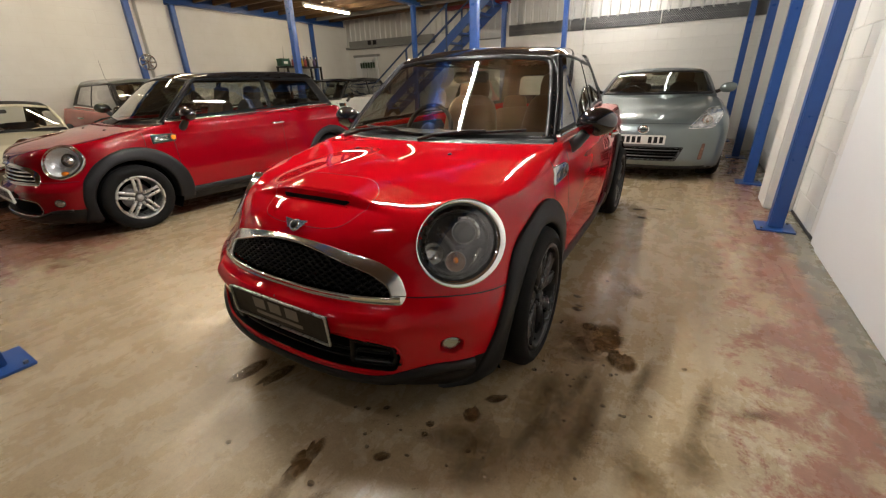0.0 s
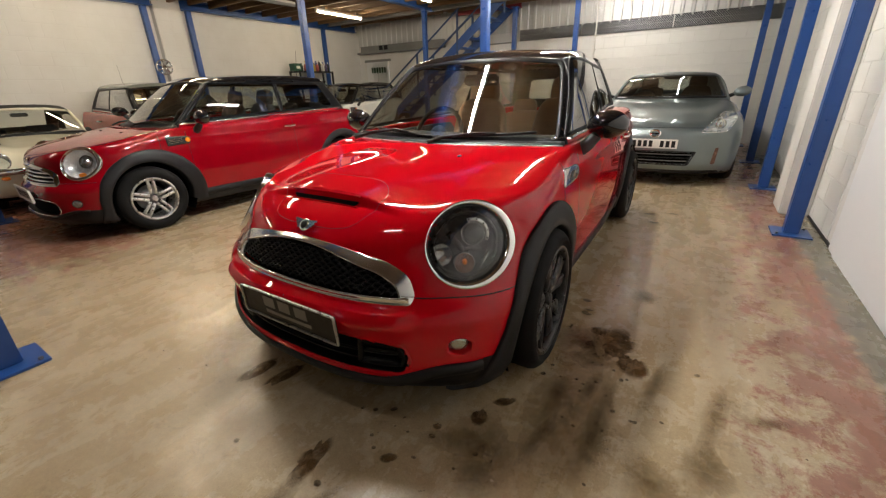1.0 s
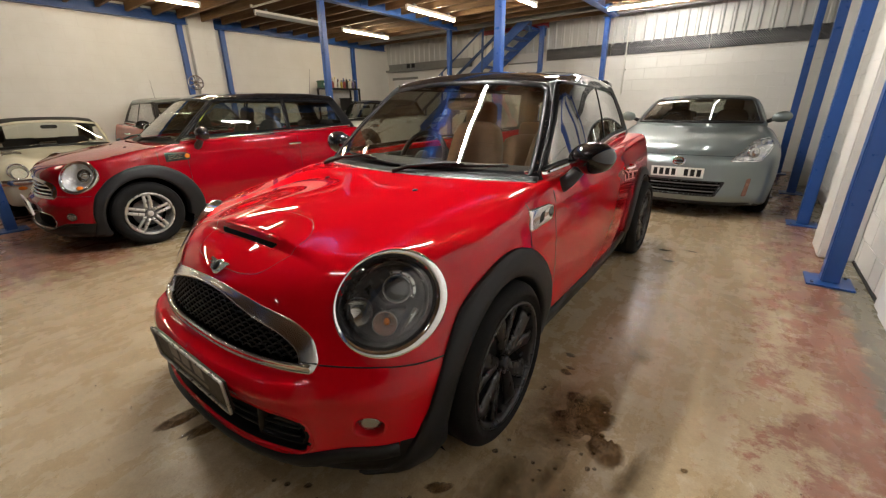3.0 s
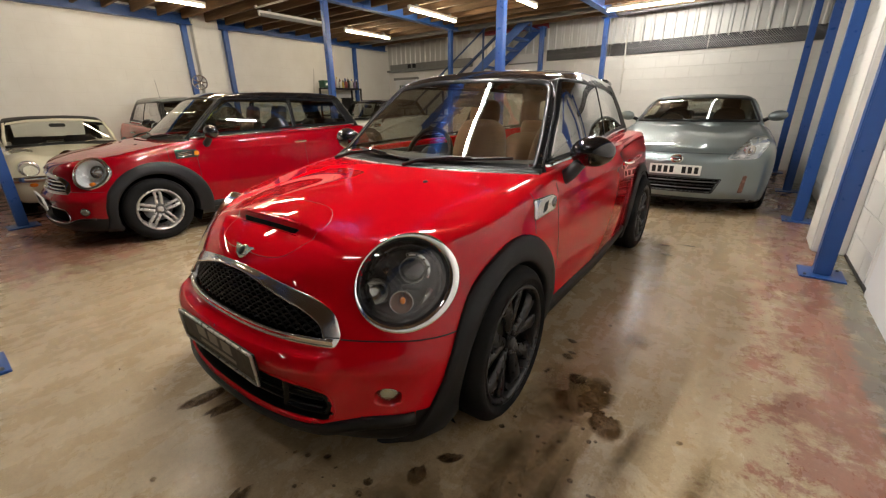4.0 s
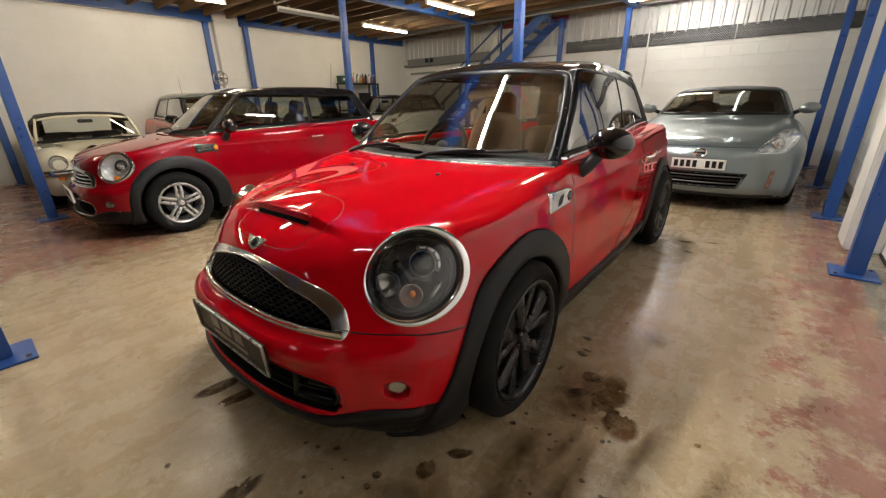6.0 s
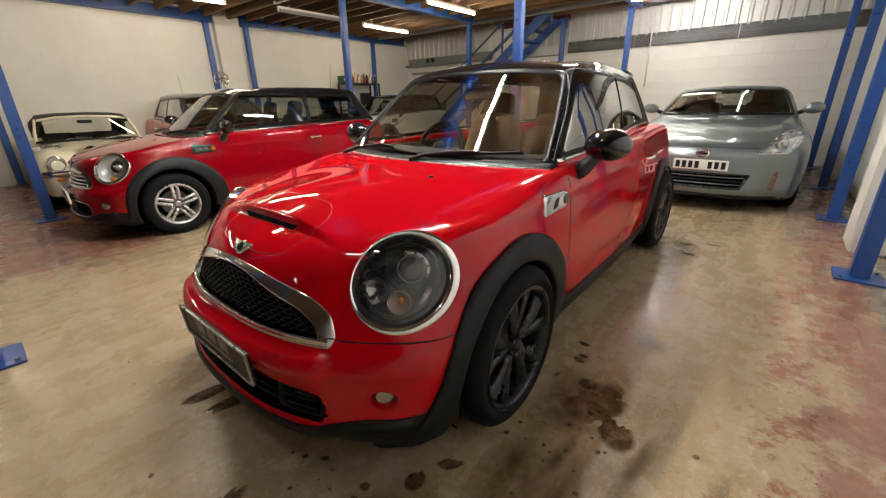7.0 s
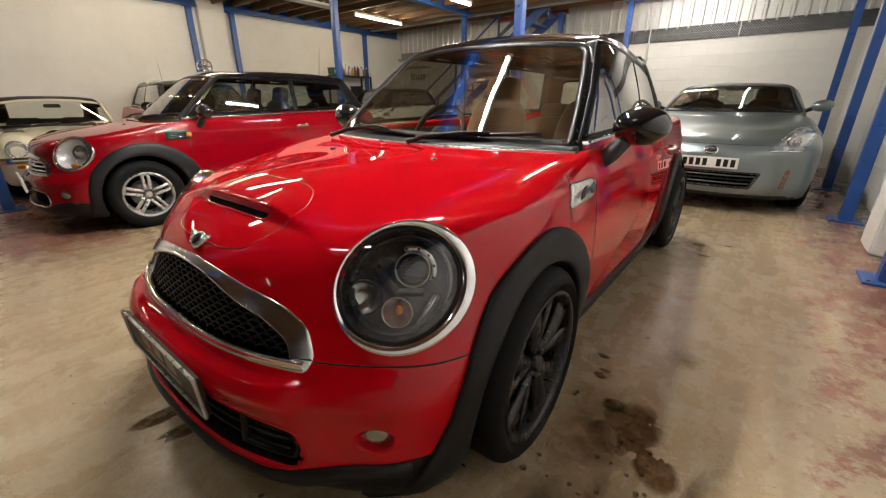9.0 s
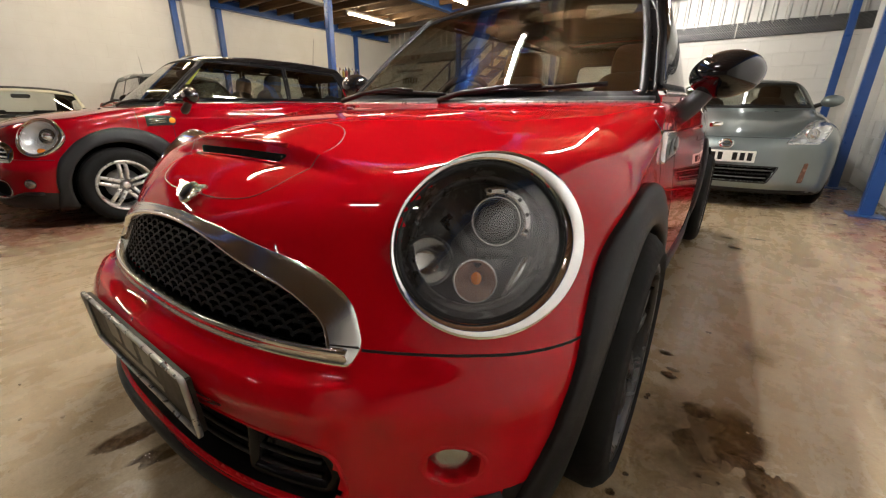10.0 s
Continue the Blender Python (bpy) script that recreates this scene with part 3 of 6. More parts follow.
def hatchback(pos, sport, label, paint=None, roof_paint=None, fine=True):
    """A small three-door hatchback with its nose towards -y, its origin on the ground under the front axle."""
    car = new("hatchback_car")
    red, top_paint = paint or RED, roof_paint or BLACK
    low = mini_lower(sport)
    nt, ns, nf, nr = (300, 110, 84, 36) if sport else ((200, 70, 56, 24) if fine else (110, 40, 30, 14))
    pts, nrm, quads = shell(low, 0.0, 2.4, 0.5, nt, ns, nf, nr)
    c = pts[quads].mean(1)
    x, y, z = np.abs(c[:, 0]), c[:, 1], c[:, 2]

    def from_front(a, b):
        a, b = np.asarray(a, float), np.asarray(b, float)
        return cast(low, np.stack([a, np.full_like(a, -1.3), b], -1), (0, 1, 0))

    def from_side(a, b, f=low):
        a, b = np.asarray(a, float), np.asarray(b, float)
        return cast(f, np.stack([np.full_like(a, 1.3), a, b], -1), (-1, 0, 0), 1.3)

    def from_top(a, b):
        a, b = np.asarray(a, float), np.asarray(b, float)
        return cast(low, np.stack([a, b, np.full_like(a, 1.3)], -1), (0, 0, -1), 1.2)

    short = 0.0 if sport else 0.08
    lr = 1.0 if sport else 0.95
    lamp_c, lamp_n = Vector((0.653, -0.43 + 0.6 * short, 0.709)), Vector((0.60, -0.73, 0.33)).normalized()
    lamp_u = Vector((0, 0, 1)).cross(lamp_n).normalized()
    lamp_v = lamp_n.cross(lamp_u)

    ln, lu3, lv3, lc = (np.array(v) for v in (lamp_n, lamp_u, lamp_v, lamp_c))
    terms = lambda a, b: np.stack([np.ones_like(a), a, b, a * a, a * b, b * b], -1)
    ra, rr = (g.ravel() for g in np.meshgrid(np.linspace(0, 2 * math.pi, 24, endpoint=False), np.array([0.06, 0.12, 0.15, 0.17])))
    ga, gb = rr * np.cos(ra), rr * np.sin(ra)
    gp = cast(low, lc + 0.4 * ln + ga[:, None] * lu3 + gb[:, None] * lv3, -ln, 1.0, 0.01)[0]
    bow = np.linalg.lstsq(terms(ga, gb), (gp - lc) @ ln, rcond=None)[0]

    def from_lamp(a, b):
        """The headlamp's smooth dome: the wing's own bow without its folds."""
        a, b = np.asarray(a, float), np.asarray(b, float)
        p = lc + a[:, None] * lu3 + b[:, None] * lv3 + (terms(a, b) @ bow)[:, None] * ln
        n = ln - 0.4 * ((bow[1] + 2 * bow[3] * a + bow[4] * b)[:, None] * lu3 + (bow[2] + 2 * bow[5] * b + bow[4] * a)[:, None] * lv3)
        return p, n / np.linalg.norm(n, axis=-1, keepdims=True)

    rel = c * np.array([1, 1, 1])
    rel[:, 0] = x
    rel = rel - np.array(lamp_c)
    lu, lv, ld = rel @ np.array(lamp_u), rel @ np.array(lamp_v), rel @ np.array(lamp_n)
    lamp_hole = (np.hypot(lu + 0.012 * lr, lv) < 0.152 * lr * (1 + 0.055 * np.sin(2 * np.arctan2(lv, lu)))) & (np.abs(ld) < 0.14)
    grille = rounded([(-0.520, 0.524), (0.520, 0.524), (0.524, 0.556), (0.488, 0.618), (0.40, 0.668), (0.20, 0.703), (0.0, 0.713), (-0.20, 0.703), (-0.40, 0.668), (-0.488, 0.618), (-0.524, 0.556)], [0.012, 0.012, 0.015, 0.06, 0.1, 0.1, 0.1, 0.1, 0.1, 0.06, 0.015], gap=0.02)
    intake = rounded([(-0.51, 0.254), (0.51, 0.254), (0.545, 0.30), (0.515, 0.388), (0.30, 0.412), (-0.30, 0.412), (-0.515, 0.388), (-0.545, 0.30)], [0.03, 0.03, 0.035, 0.04, 0.05, 0.05, 0.04, 0.035], gap=0.02)
    nose = y < -0.3
    grille_hole = nose & inside(inset(grille, 0.012), c[:, 0], z)
    intake_hole = nose & inside(inset(intake, 0.010), c[:, 0], z)
    axles = (-0.012 if sport else 0.055, 2.555)
    arch = np.zeros(len(c), bool)
    for ay in axles:
        arch |= (np.hypot(y - ay - 0.02, z - 0.312) < 0.39) & (x > 0.45)
    deck = (z > 0.90) & (mini_cabin(c + np.array([0, 0, 0.03])) < -0.035)
    gone = lamp_hole | grille_hole | intake_hole | arch | deck
    if sport:
        gone |= nose & (np.hypot((x - 0.685) / 0.040, (z - 0.372) / 0.038) < 1.0)
    edge = lambda a: 0.238 + 0.062 * step(np.abs(a), 0.42, 0.68)
    lip = (z < edge(x)) & (y < -0.2)
    sill = (z < 0.30) & (y >= -0.2)
    kinds = (
        ("lower_lip", lip | sill, GAP, "black plastic lower lip and sill"),
        ("front_bumper", (y < -0.2) & (z <= 0.548), red, ""),
        ("bonnet", (y < 0.24) | ((y < 0.6) & (z > 0.90)), red, "bonnet with an air scoop" if sport else ""),
        ("front_wing", (y < 0.50), red, ""),
        ("door", (y < 1.80), red, ""),
        ("rear_quarter", (y < 2.94), red, ""),
        ("tailgate", y > -9, red, ""),
    )
    left = ~gone
    for name, test, mat, lab in kinds:
        if name in ("front_wing", "door", "rear_quarter"):
            for s in (1, -1):
                pick = left & test & (c[:, 0] * s > 0)
                piece(name, pts, nrm, quads[pick], mat, car, lab)
        else:
            piece(name, pts, nrm, quads[left & test], mat, car, lab)
        left &= ~test

    # shut lines and edge of the lower lip
    def line(make_pts, w=0.005, h=0.0012, name="shut_line", mat=GAP):
        p, n = make_pts
        return sweep(p, n, w, h, round_=6)

    both("shut_line", lambda: line(from_front(np.linspace(0.526, 0.775, 16), np.full(16, 0.548))), GAP, car)
    both("shut_line", lambda: line(from_side(np.linspace(-0.36, -0.44, 6), np.full(6, 0.548))), GAP, car)
    both("shut_line", lambda: line(from_side(np.full(9, 0.24), np.linspace(0.73, 0.905, 9))), GAP, car)
    both("shut_line", lambda: line(from_side(np.full(16, 0.50) + 0.0 * np.arange(16), np.linspace(0.31, 0.955, 16))), GAP, car)
    both("shut_line", lambda: line(from_side(np.full(16, 1.80), np.linspace(0.31, 0.96, 16))), GAP, car)
    xs = np.linspace(-0.745, 0.745, 60)
    lp, lnn = from_front(xs, edge(xs) - (0.018 if sport else 0.0))
    part("lip_edge", sweep(lp, lnn, 0.048 if sport else 0.026, 0.016 if sport else 0.006), GAP, car, "", True)

    # wheel arches, sills
    for ay in axles:
        def clad():
            al = np.radians(np.linspace(-12, 205 if ay < 1 else 196, 56))
            ro = 0.452 + 0.028 * np.exp(-((np.degrees(al) - 168) / 25) ** 2)
            if ay < 1:
                ro = np.maximum(ro, np.interp(np.degrees(al), [140, 152, 165, 175, 180, 185, 190, 196, 205], [0.452, 0.455, 0.468, 0.495, 0.515, 0.545, 0.58, 0.64, 0.70] if sport else [0.47, 0.485, 0.48, 0.47, 0.47, 0.48, 0.50, 0.52, 0.52]))
            rows = []
            for v, off in ((1.0, -0.004), (1.0, 0.010), (0.96, 0.016), (0.7, 0.022), (0.3, 0.028), (0.08, 0.030), (0.0, 0.024), (-0.03, 0.010), (-0.04, -0.03), (-0.04, -0.09)):
                rr = 0.357 + (ro - 0.357) * max(v, 0) + 0.02 * min(v, 0)
                ry, rz = ay + 0.012 + 0.04 * max(v, 0) + rr * np.cos(al), np.maximum(0.312 + rr * np.sin(al), 0.175)
                p, n = from_side(ry, rz)
                lim = 0.62 if v < 0.5 else 0.5
                p[:, 0] = np.maximum(p[:, 0], lim)
                if v < 0.1:
                    n = np.tile([[1.0, 0, 0]], (len(p), 1))
                rows.append((p + n * off).tolist())
            return grid_bm(rows, closed=False)
        both("wheel_arch_trim", clad, PLASTIC, car, "matt black plastic wheel arch trim")

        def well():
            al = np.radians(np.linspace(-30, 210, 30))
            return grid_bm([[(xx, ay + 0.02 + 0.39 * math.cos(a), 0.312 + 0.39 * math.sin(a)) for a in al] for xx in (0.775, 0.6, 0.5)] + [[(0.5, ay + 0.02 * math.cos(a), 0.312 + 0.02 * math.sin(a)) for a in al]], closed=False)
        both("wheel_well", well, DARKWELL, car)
    sy = np.linspace(0.44, 2.12, 30)
    both("sill_trim", lambda: sweep(*from_side(sy, np.full(30, 0.275)), 0.075, 0.016), PLASTIC, car, "matt black plastic sill trim")

    # grille
    wide = (0.022 + (0.026 if sport else 0.016) * step(np.abs(grille[:, 0]), 0.05, 0.44) * step(grille[:, 1], 0.528, 0.55))[:, None]
    p = layers([grille, grille, inset(grille, 0.0015), inset(grille, 0.004), inset(grille, 0.007), inset(grille, wide * 0.5), inset(grille, wide - 0.007), inset(grille, wide - 0.004), inset(grille, wide - 0.0015), inset(grille, wide), inset(grille, wide)], [-0.003, 0.0, 0.002, 0.0035, 0.0045, 0.0090, 0.0130, 0.0138, 0.0130, 0.009, -0.02], from_front)
    part("grille_frame", p, SATINCHROME if sport else CHROME, car, "polished chrome grille frame", True)
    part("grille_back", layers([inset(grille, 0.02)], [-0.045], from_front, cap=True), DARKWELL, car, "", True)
    inner = inset(grille, 0.026)
    if sport:
        fj, fn = from_front(np.linspace(0.468, 0.523, 8), np.full(8, 0.551))
        both("frame_joint", lambda: sweep(fj + fn * 0.0095, fn, 0.003, 0.004, round_=6), GAP, car)
    if sport:
        bm = bmesh.new()
        cell = 0.0125
        row = 0
        segs = []
        zz = 0.54
        while zz < 0.71:
            xx = -0.56 + (cell * 1.6 if row % 2 else 0)
            while xx < 0.56:
                for a0, a1 in ((0, 60), (60, 120), (120, 180)):
                    segs.append((xx + 1.85 * cell * math.cos(math.radians(a0)), zz + 0.9 * cell * math.sin(math.radians(a0)), xx + 1.85 * cell * math.cos(math.radians(a1)), zz + 0.9 * cell * math.sin(math.radians(a1))))
                xx += 3.2 * cell
            zz += 1.0 * cell
            row += 1
        sg = np.array(segs)
        keep = inside(inner, sg[:, 0], sg[:, 1]) & inside(inner, sg[:, 2], sg[:, 3])
        sg = sg[keep]
        a, na = from_front(sg[:, 0], sg[:, 1])
        b, nb = from_front(sg[:, 2], sg[:, 3])
        for i in range(len(sg)):
            d = b[i] - a[i]
            s = np.cross(d, na[i])
            s = s / np.linalg.norm(s) * 0.0028
            q = []
            for e, o, dep in ((a[i], s, -0.008), (b[i], s, -0.008), (b[i], -s, -0.008), (a[i], -s, -0.008), (a[i], s, -0.024), (b[i], s, -0.024), (b[i], -s, -0.024), (a[i], -s, -0.024)):
                q.append(bm.verts.new(e + o + na[i] * dep))
            for fc in ((0, 1, 2, 3), (0, 4, 5, 1), (2, 6, 7, 3)):
                bm.faces.new([q[k] for k in fc])
        ob = part("grille_mesh", bm, DARKMESH, car, "black honeycomb grille mesh")
        tagged(ob, kind="stuff")
    else:
        for zz in (0.565, 0.598, 0.631, 0.664):
            half = 0.0
            for t in np.linspace(0, 0.55, 80):
                if inside(inner, np.array([t]), np.array([zz]))[0]:
                    half = t
            xs = np.linspace(-half, half, 30)
            pp, nn = from_front(xs, np.full(30, zz))
            part("grille_bar", sweep(pp - nn * 0.004, nn, 0.016, 0.007), CHROME, car, "chrome grille bar", True)
    # lower intake
    part("intake_frame", layers([intake, intake, inset(intake, 0.007), inset(intake, 0.010)], [-0.003, 0.002, 0.0025, -0.006], from_front), red if sport else CHROME, car, "", True)
    part("intake_wall", layers([inset(intake, 0.0095), inset(intake, 0.013)], [-0.005, -0.05], from_front), GAP, car, "", True)
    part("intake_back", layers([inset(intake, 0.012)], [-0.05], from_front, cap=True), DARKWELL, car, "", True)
    if sport:
        for zz in (0.295, 0.325):
            xs = np.linspace(-0.48, 0.48, 40)
            pp, nn = from_front(xs, np.full(40, zz))
            part("intake_bar", sweep(pp - nn * 0.03, nn, 0.008, 0.006), GAP, car, "", True)
        duct = rounded([(0.33, 0.274), (0.505, 0.274), (0.520, 0.31), (0.495, 0.366), (0.33, 0.380)], 0.022, gap=0.015)
        both("brake_duct", lambda: layers([inset(duct, -0.010), inset(duct, -0.004), inset(duct, 0.004), inset(duct, 0.012), inset(duct, 0.020), inset(duct, 0.024)], [-0.034, -0.022, -0.014, -0.015, -0.024, -0.045], from_front, cap=True), DUCT, car, "black duct surround")
    # fog lamps
    fa = np.linspace(0, 2 * math.pi, 36, endpoint=False)
    fog = np.stack([0.685 + 0.035 * np.cos(fa), 0.372 + 0.033 * np.sin(fa)], -1)
    if sport:
        both("fog_lamp_recess", lambda: layers([inset(fog, -0.012), inset(fog, -0.008), inset(fog, -0.002), inset(fog, 0.001), inset(fog, 0.001)], [-0.002, 0.0015, -0.001, -0.010, -0.034], from_front), red, car)
        both("fog_lamp", lambda: layers([inset(fog, 0.001), inset(fog, 0.006), inset(fog, 0.016)], [-0.030, -0.022, -0.018], from_front, cap=True), FOGGLASS, car, "round clear fog lamp")
    else:
        both("fog_lamp", lambda: layers([inset(fog, 0.002), inset(fog, 0.006), inset(fog, 0.016)], [0.001, 0.006, 0.009], from_front, cap=True), FOGGLASS, car, "round clear fog lamp")
        both("fog_lamp_surround", lambda: sweep(*from_front(fog[:, 0], fog[:, 1]), 0.008, 0.003, True, 6), GAP, car)
    # lamps
    ang = np.linspace(0, 2 * math.pi, 72, endpoint=False)
    circ = lambda r, k=1.0: np.stack([lr * r * 1.03 * (1 + 0.055 * np.sin(2 * ang)) * np.cos(ang) - 0.017 * k, lr * r * 0.97 * (1 + 0.055 * np.sin(2 * ang)) * np.sin(ang) + 0.004 * k + 0.003], -1)
    both("lamp_ring", lambda: layers([circ(0.169, 0.05), circ(0.169, 0.05), circ(0.166, 0.12), circ(0.164, 0.3), circ(0.153, 0.8), circ(0.1450), circ(0.1430), circ(0.1430)], [-0.02, 0.003, 0.012, 0.019, 0.018, 0.008, 0.0, -0.02], from_lamp), CHROME, car, "polished chrome headlamp ring")
    bowl = BLACKLAMP if sport else BRIGHTLAMP
    both("lamp_seal", lambda: layers([circ(0.1440), circ(0.1405), circ(0.1365)], [0.006, 0.0105, 0.004], from_lamp), GAP if sport else CHROME, car)
    both("lamp_bowl", lambda: layers([circ(0.1435), circ(0.1355), circ(0.112), circ(0.07)], [-0.003, -0.03, -0.065, -0.085], from_lamp, cap=True), bowl, car, "black headlamp housing" if sport else "bright headlamp reflector")

    def at_lamp(a, b, d):
        m = Matrix.Identity(4)
        for i in range(3):
            m[i][0], m[i][1], m[i][2] = lamp_n[i], lamp_u[i], lamp_v[i]
        q = lamp_c + lamp_u * a + lamp_v * b + lamp_n * d
        m[0][3], m[1][3], m[2][3] = q
        return m
    if sport:
        both("projector_ring", lambda: turned(lathe([(0.036, -0.03), (0.041, -0.002), (0.044, 0.002), (0.046, -0.004), (0.047, -0.03)], 40), at_lamp(0.012, 0.040, -0.04)), LAMPSILVER, car, "bright projector ring")
        both("projector_lens", lambda: turned(ball(0.024, 0.040, 0.040), at_lamp(0.012, 0.040, -0.040)), LENSGLASS, car, "clear projector lens")

        def half_ring():
            m = at_lamp(0.012, 0.040, -0.036)
            pts = np.array([m @ Vector((0, 0.054 * math.cos(a), 0.054 * math.sin(a))) for a in np.radians(np.linspace(-30, 112, 24))])
            return sweep(pts, np.tile([list(lamp_n)], (24, 1)), 0.016, 0.006)
        both("projector_half_ring", half_ring, LAMPSILVER, car, "notched chrome half ring")
        for k in range(5):
            a = math.radians(-20 + 31 * k)
            both("projector_notch", lambda: turned(ball(0.007, 0.0045, 0.0045, 10, 6), at_lamp(0.012 + 0.055 * math.cos(a), 0.040 + 0.055 * math.sin(a), -0.033)), GAP, car)
        dish = [(0.001, -0.022), (0.012, -0.021), (0.026, -0.014), (0.036, -0.002), (0.040, 0.004)]
        both("indicator_bowl", lambda: turned(lathe([(r * 0.92, d) for r, d in dish], 32), at_lamp(-0.028, -0.068, -0.042)), INDICATOR, car, "clear ribbed indicator bowl")
        both("indicator_rim", lambda: turned(lathe([(0.036, 0.0), (0.038, 0.005), (0.041, 0.003), (0.042, -0.02)], 32), at_lamp(-0.028, -0.068, -0.042)), LAMPSILVER, car)
        both("indicator_bulb", lambda: turned(ball(0.012, 0.010, 0.012, 12, 8), at_lamp(-0.024, -0.064, -0.054)), AMBER, car, "amber indicator bulb")
        both("side_reflector", lambda: turned(lathe(dish, 32), at_lamp(-0.112, -0.030, -0.040)), LAMPSILVER, car)
        both("side_reflector_rim", lambda: turned(lathe([(0.039, 0.002), (0.042, 0.007), (0.046, 0.005), (0.048, -0.02)], 32), at_lamp(-0.112, -0.030, -0.042)), BLACKLAMP, car)
        both("lamp_blade", lambda: turned(box(-0.002, 0.002, -0.012, 0.012, -0.055, 0.055, bevel=0.0015), at_lamp(-0.048, 0.005, -0.045) @ pose(0, 0, 0, 38, 0, 0)), GLOSSBLACK, car)
        both("lamp_blade", lambda: turned(box(-0.002, 0.002, -0.010, 0.010, -0.045, 0.045, bevel=0.0015), at_lamp(0.050, -0.062, -0.045) @ pose(0, 0, 0, -30, 0, 0)), LAMPSILVER, car)
        both("lamp_inner_rim", lambda: layers([circ(0.128), circ(0.126), circ(0.118), circ(0.116)], [-0.030, -0.026, -0.034, -0.045], from_lamp), GLOSSBLACK, car)
        both("lamp_strip", lambda: turned(box(-0.008, 0.008, -0.036, 0.030, -0.010, 0.010, bevel=0.003), at_lamp(0.010, -0.018, -0.042)), GLOSSBLACK, car)
    else:
        both("lamp_bulb", lambda: turned(lathe([(0.001, 0.02), (0.02, 0.018), (0.03, -0.01), (0.045, -0.02), (0.06, 0.0), (0.062, -0.02)], 32), at_lamp(0.01, 0.03, -0.05)), LAMPSILVER, car)
        both("indicator_bulb", lambda: turned(ball(0.012, 0.035, 0.022, 12, 8), at_lamp(-0.02, -0.09, -0.045)), AMBER, car, "amber indicator")
    for o in both("lamp_lens", lambda: layers([circ(0.1435), circ(0.132), circ(0.10), circ(0.06)], [0.002, 0.006, 0.010, 0.012], from_lamp, cap=True), CLEAR, car, "clear domed headlamp lens"):
        o.visible_shadow = False

    # bonnet details
    if sport:
        xs = np.linspace(-0.196, 0.184, 30)
        pp, nn = from_top(xs, np.full(30, -0.520))
        pp[:, 2] += 0.018
        pp[:, 1] = -0.5035
        face, rise = np.tile([[0, -0.8, 0.6]], (30, 1)), np.array([0, 0.6, 0.8])
        tall = 0.042 * np.sqrt(1.02 - np.abs((xs + 0.006) / 0.19) ** 9)
        # Flat dark strip: the opening's inner shade as colour, without a real hole.
        part("scoop_slot", sweep(pp, face, tall, 0.002), DARKWELL, car, "near-black strip painted as the shaded air scoop opening", True)
        part("scoop_lip", sweep(pp + rise * 0.022 + face * 0.005, face, 0.012, 0.007), red, car, "", True)
        part("scoop_sill", sweep(pp - rise * 0.0215 + face * 0.002, face, 0.006, 0.004), red, car, "", True)
        # Thin line drawn in place of the highlight along the scoop's raised edge.
        pan = rounded([(-0.25, -0.50), (-0.30, -0.46), (-0.22, -0.36), (0.22, -0.36), (0.30, -0.46), (0.23, -0.60), (0.12, -0.625), (-0.12, -0.625), (-0.23, -0.60)], 0.06, gap=0.02)
        pp, nn = from_top(pan[:, 0], pan[:, 1])
        part("scoop_highlight_line", sweep(pp, nn, 0.0026, 0.0008, True, 6), DARKRED, car)
    pp, nn = from_front(np.array([0.0]), np.array([0.742]))
    tilt = Matrix.Translation(Vector(pp[0]) + Vector((0, -0.004, 0.003))) @ pose(0, 0, 0, 48, 0, 0)
    badge = new("badge")
    badge.parent = car
    badge["label"] = "winged chrome badge"
    part("badge_disc", turned(turned(lathe([(0.001, 0.010), (0.021, 0.009), (0.026, 0.005), (0.028, 0.0)], 28), pose(0, 0, 0, 0, -90, 0)), tilt), CHROME, badge, "", True)
    part("badge_centre", turned(turned(lathe([(0.001, 0.0125), (0.015, 0.0115), (0.018, 0.009)], 24), pose(0, 0, 0, 0, -90, 0)), tilt), GAP, badge, "black badge centre", True)
    for s in (1, -1):
        for k in range(4):
            part("badge_wing", turned(turned(box(0.014, 0.062 - 0.009 * k, -0.0048, 0.0048, 0, 0.007, bevel=0.0015), pose(0, 0.014 - 0.0085 * k, 0, 0, 0, 6 - 2 * k) if s > 0 else pose(0, 0.014 - 0.0085 * k, 0, 0, 0, 180 - 6 + 2 * k)), tilt), LAMPSILVER, badge)
    for s in (1, -1):
        pp, nn = from_top(np.array([0.30 * s]), np.array([0.10]))
        part("washer_jet", turned(ball(0.011, 0.016, 0.007, 10, 6), Matrix.Translation(Vector(pp[0]))), GAP, car)
    # side gills
    gs = 0.0 if sport else 0.075
    gill = rounded([(0.228, 0.790), (0.445, 0.800), (0.458, 0.858), (0.405, 0.874), (0.226, 0.878)], 0.012, gap=0.015) + np.array([gs, 0.0])
    both("side_gill", lambda: layers([gill, gill, inset(gill, 0.006)], [-0.002, 0.008, 0.010], from_side, cap=True), CHROME if sport else GAP, car, "chrome side gill" if sport else "black side gill")
    both("gill_indicator", lambda: turned(ball(0.010, 0.026, 0.024, 14, 10), Matrix.Translation(Vector(from_side(np.array([0.425 + gs]), np.array([0.836]))[0][0]) + Vector((0.008, 0, 0)))), BLACK if sport else AMBER, car, "" if sport else "amber side indicator")
    if not sport:
        for k in range(3):
            both("gill_bar", lambda: line(from_side(np.linspace(0.25, 0.38, 8) + gs, np.linspace(0.812 + 0.017 * k, 0.824 + 0.016 * k, 8)), 0.006, 0.012), CHROME, car)
    else:
        mark = rounded([(0.30, 0.806), (0.345, 0.813), (0.362, 0.858), (0.318, 0.852)], 0.008, gap=0.02)
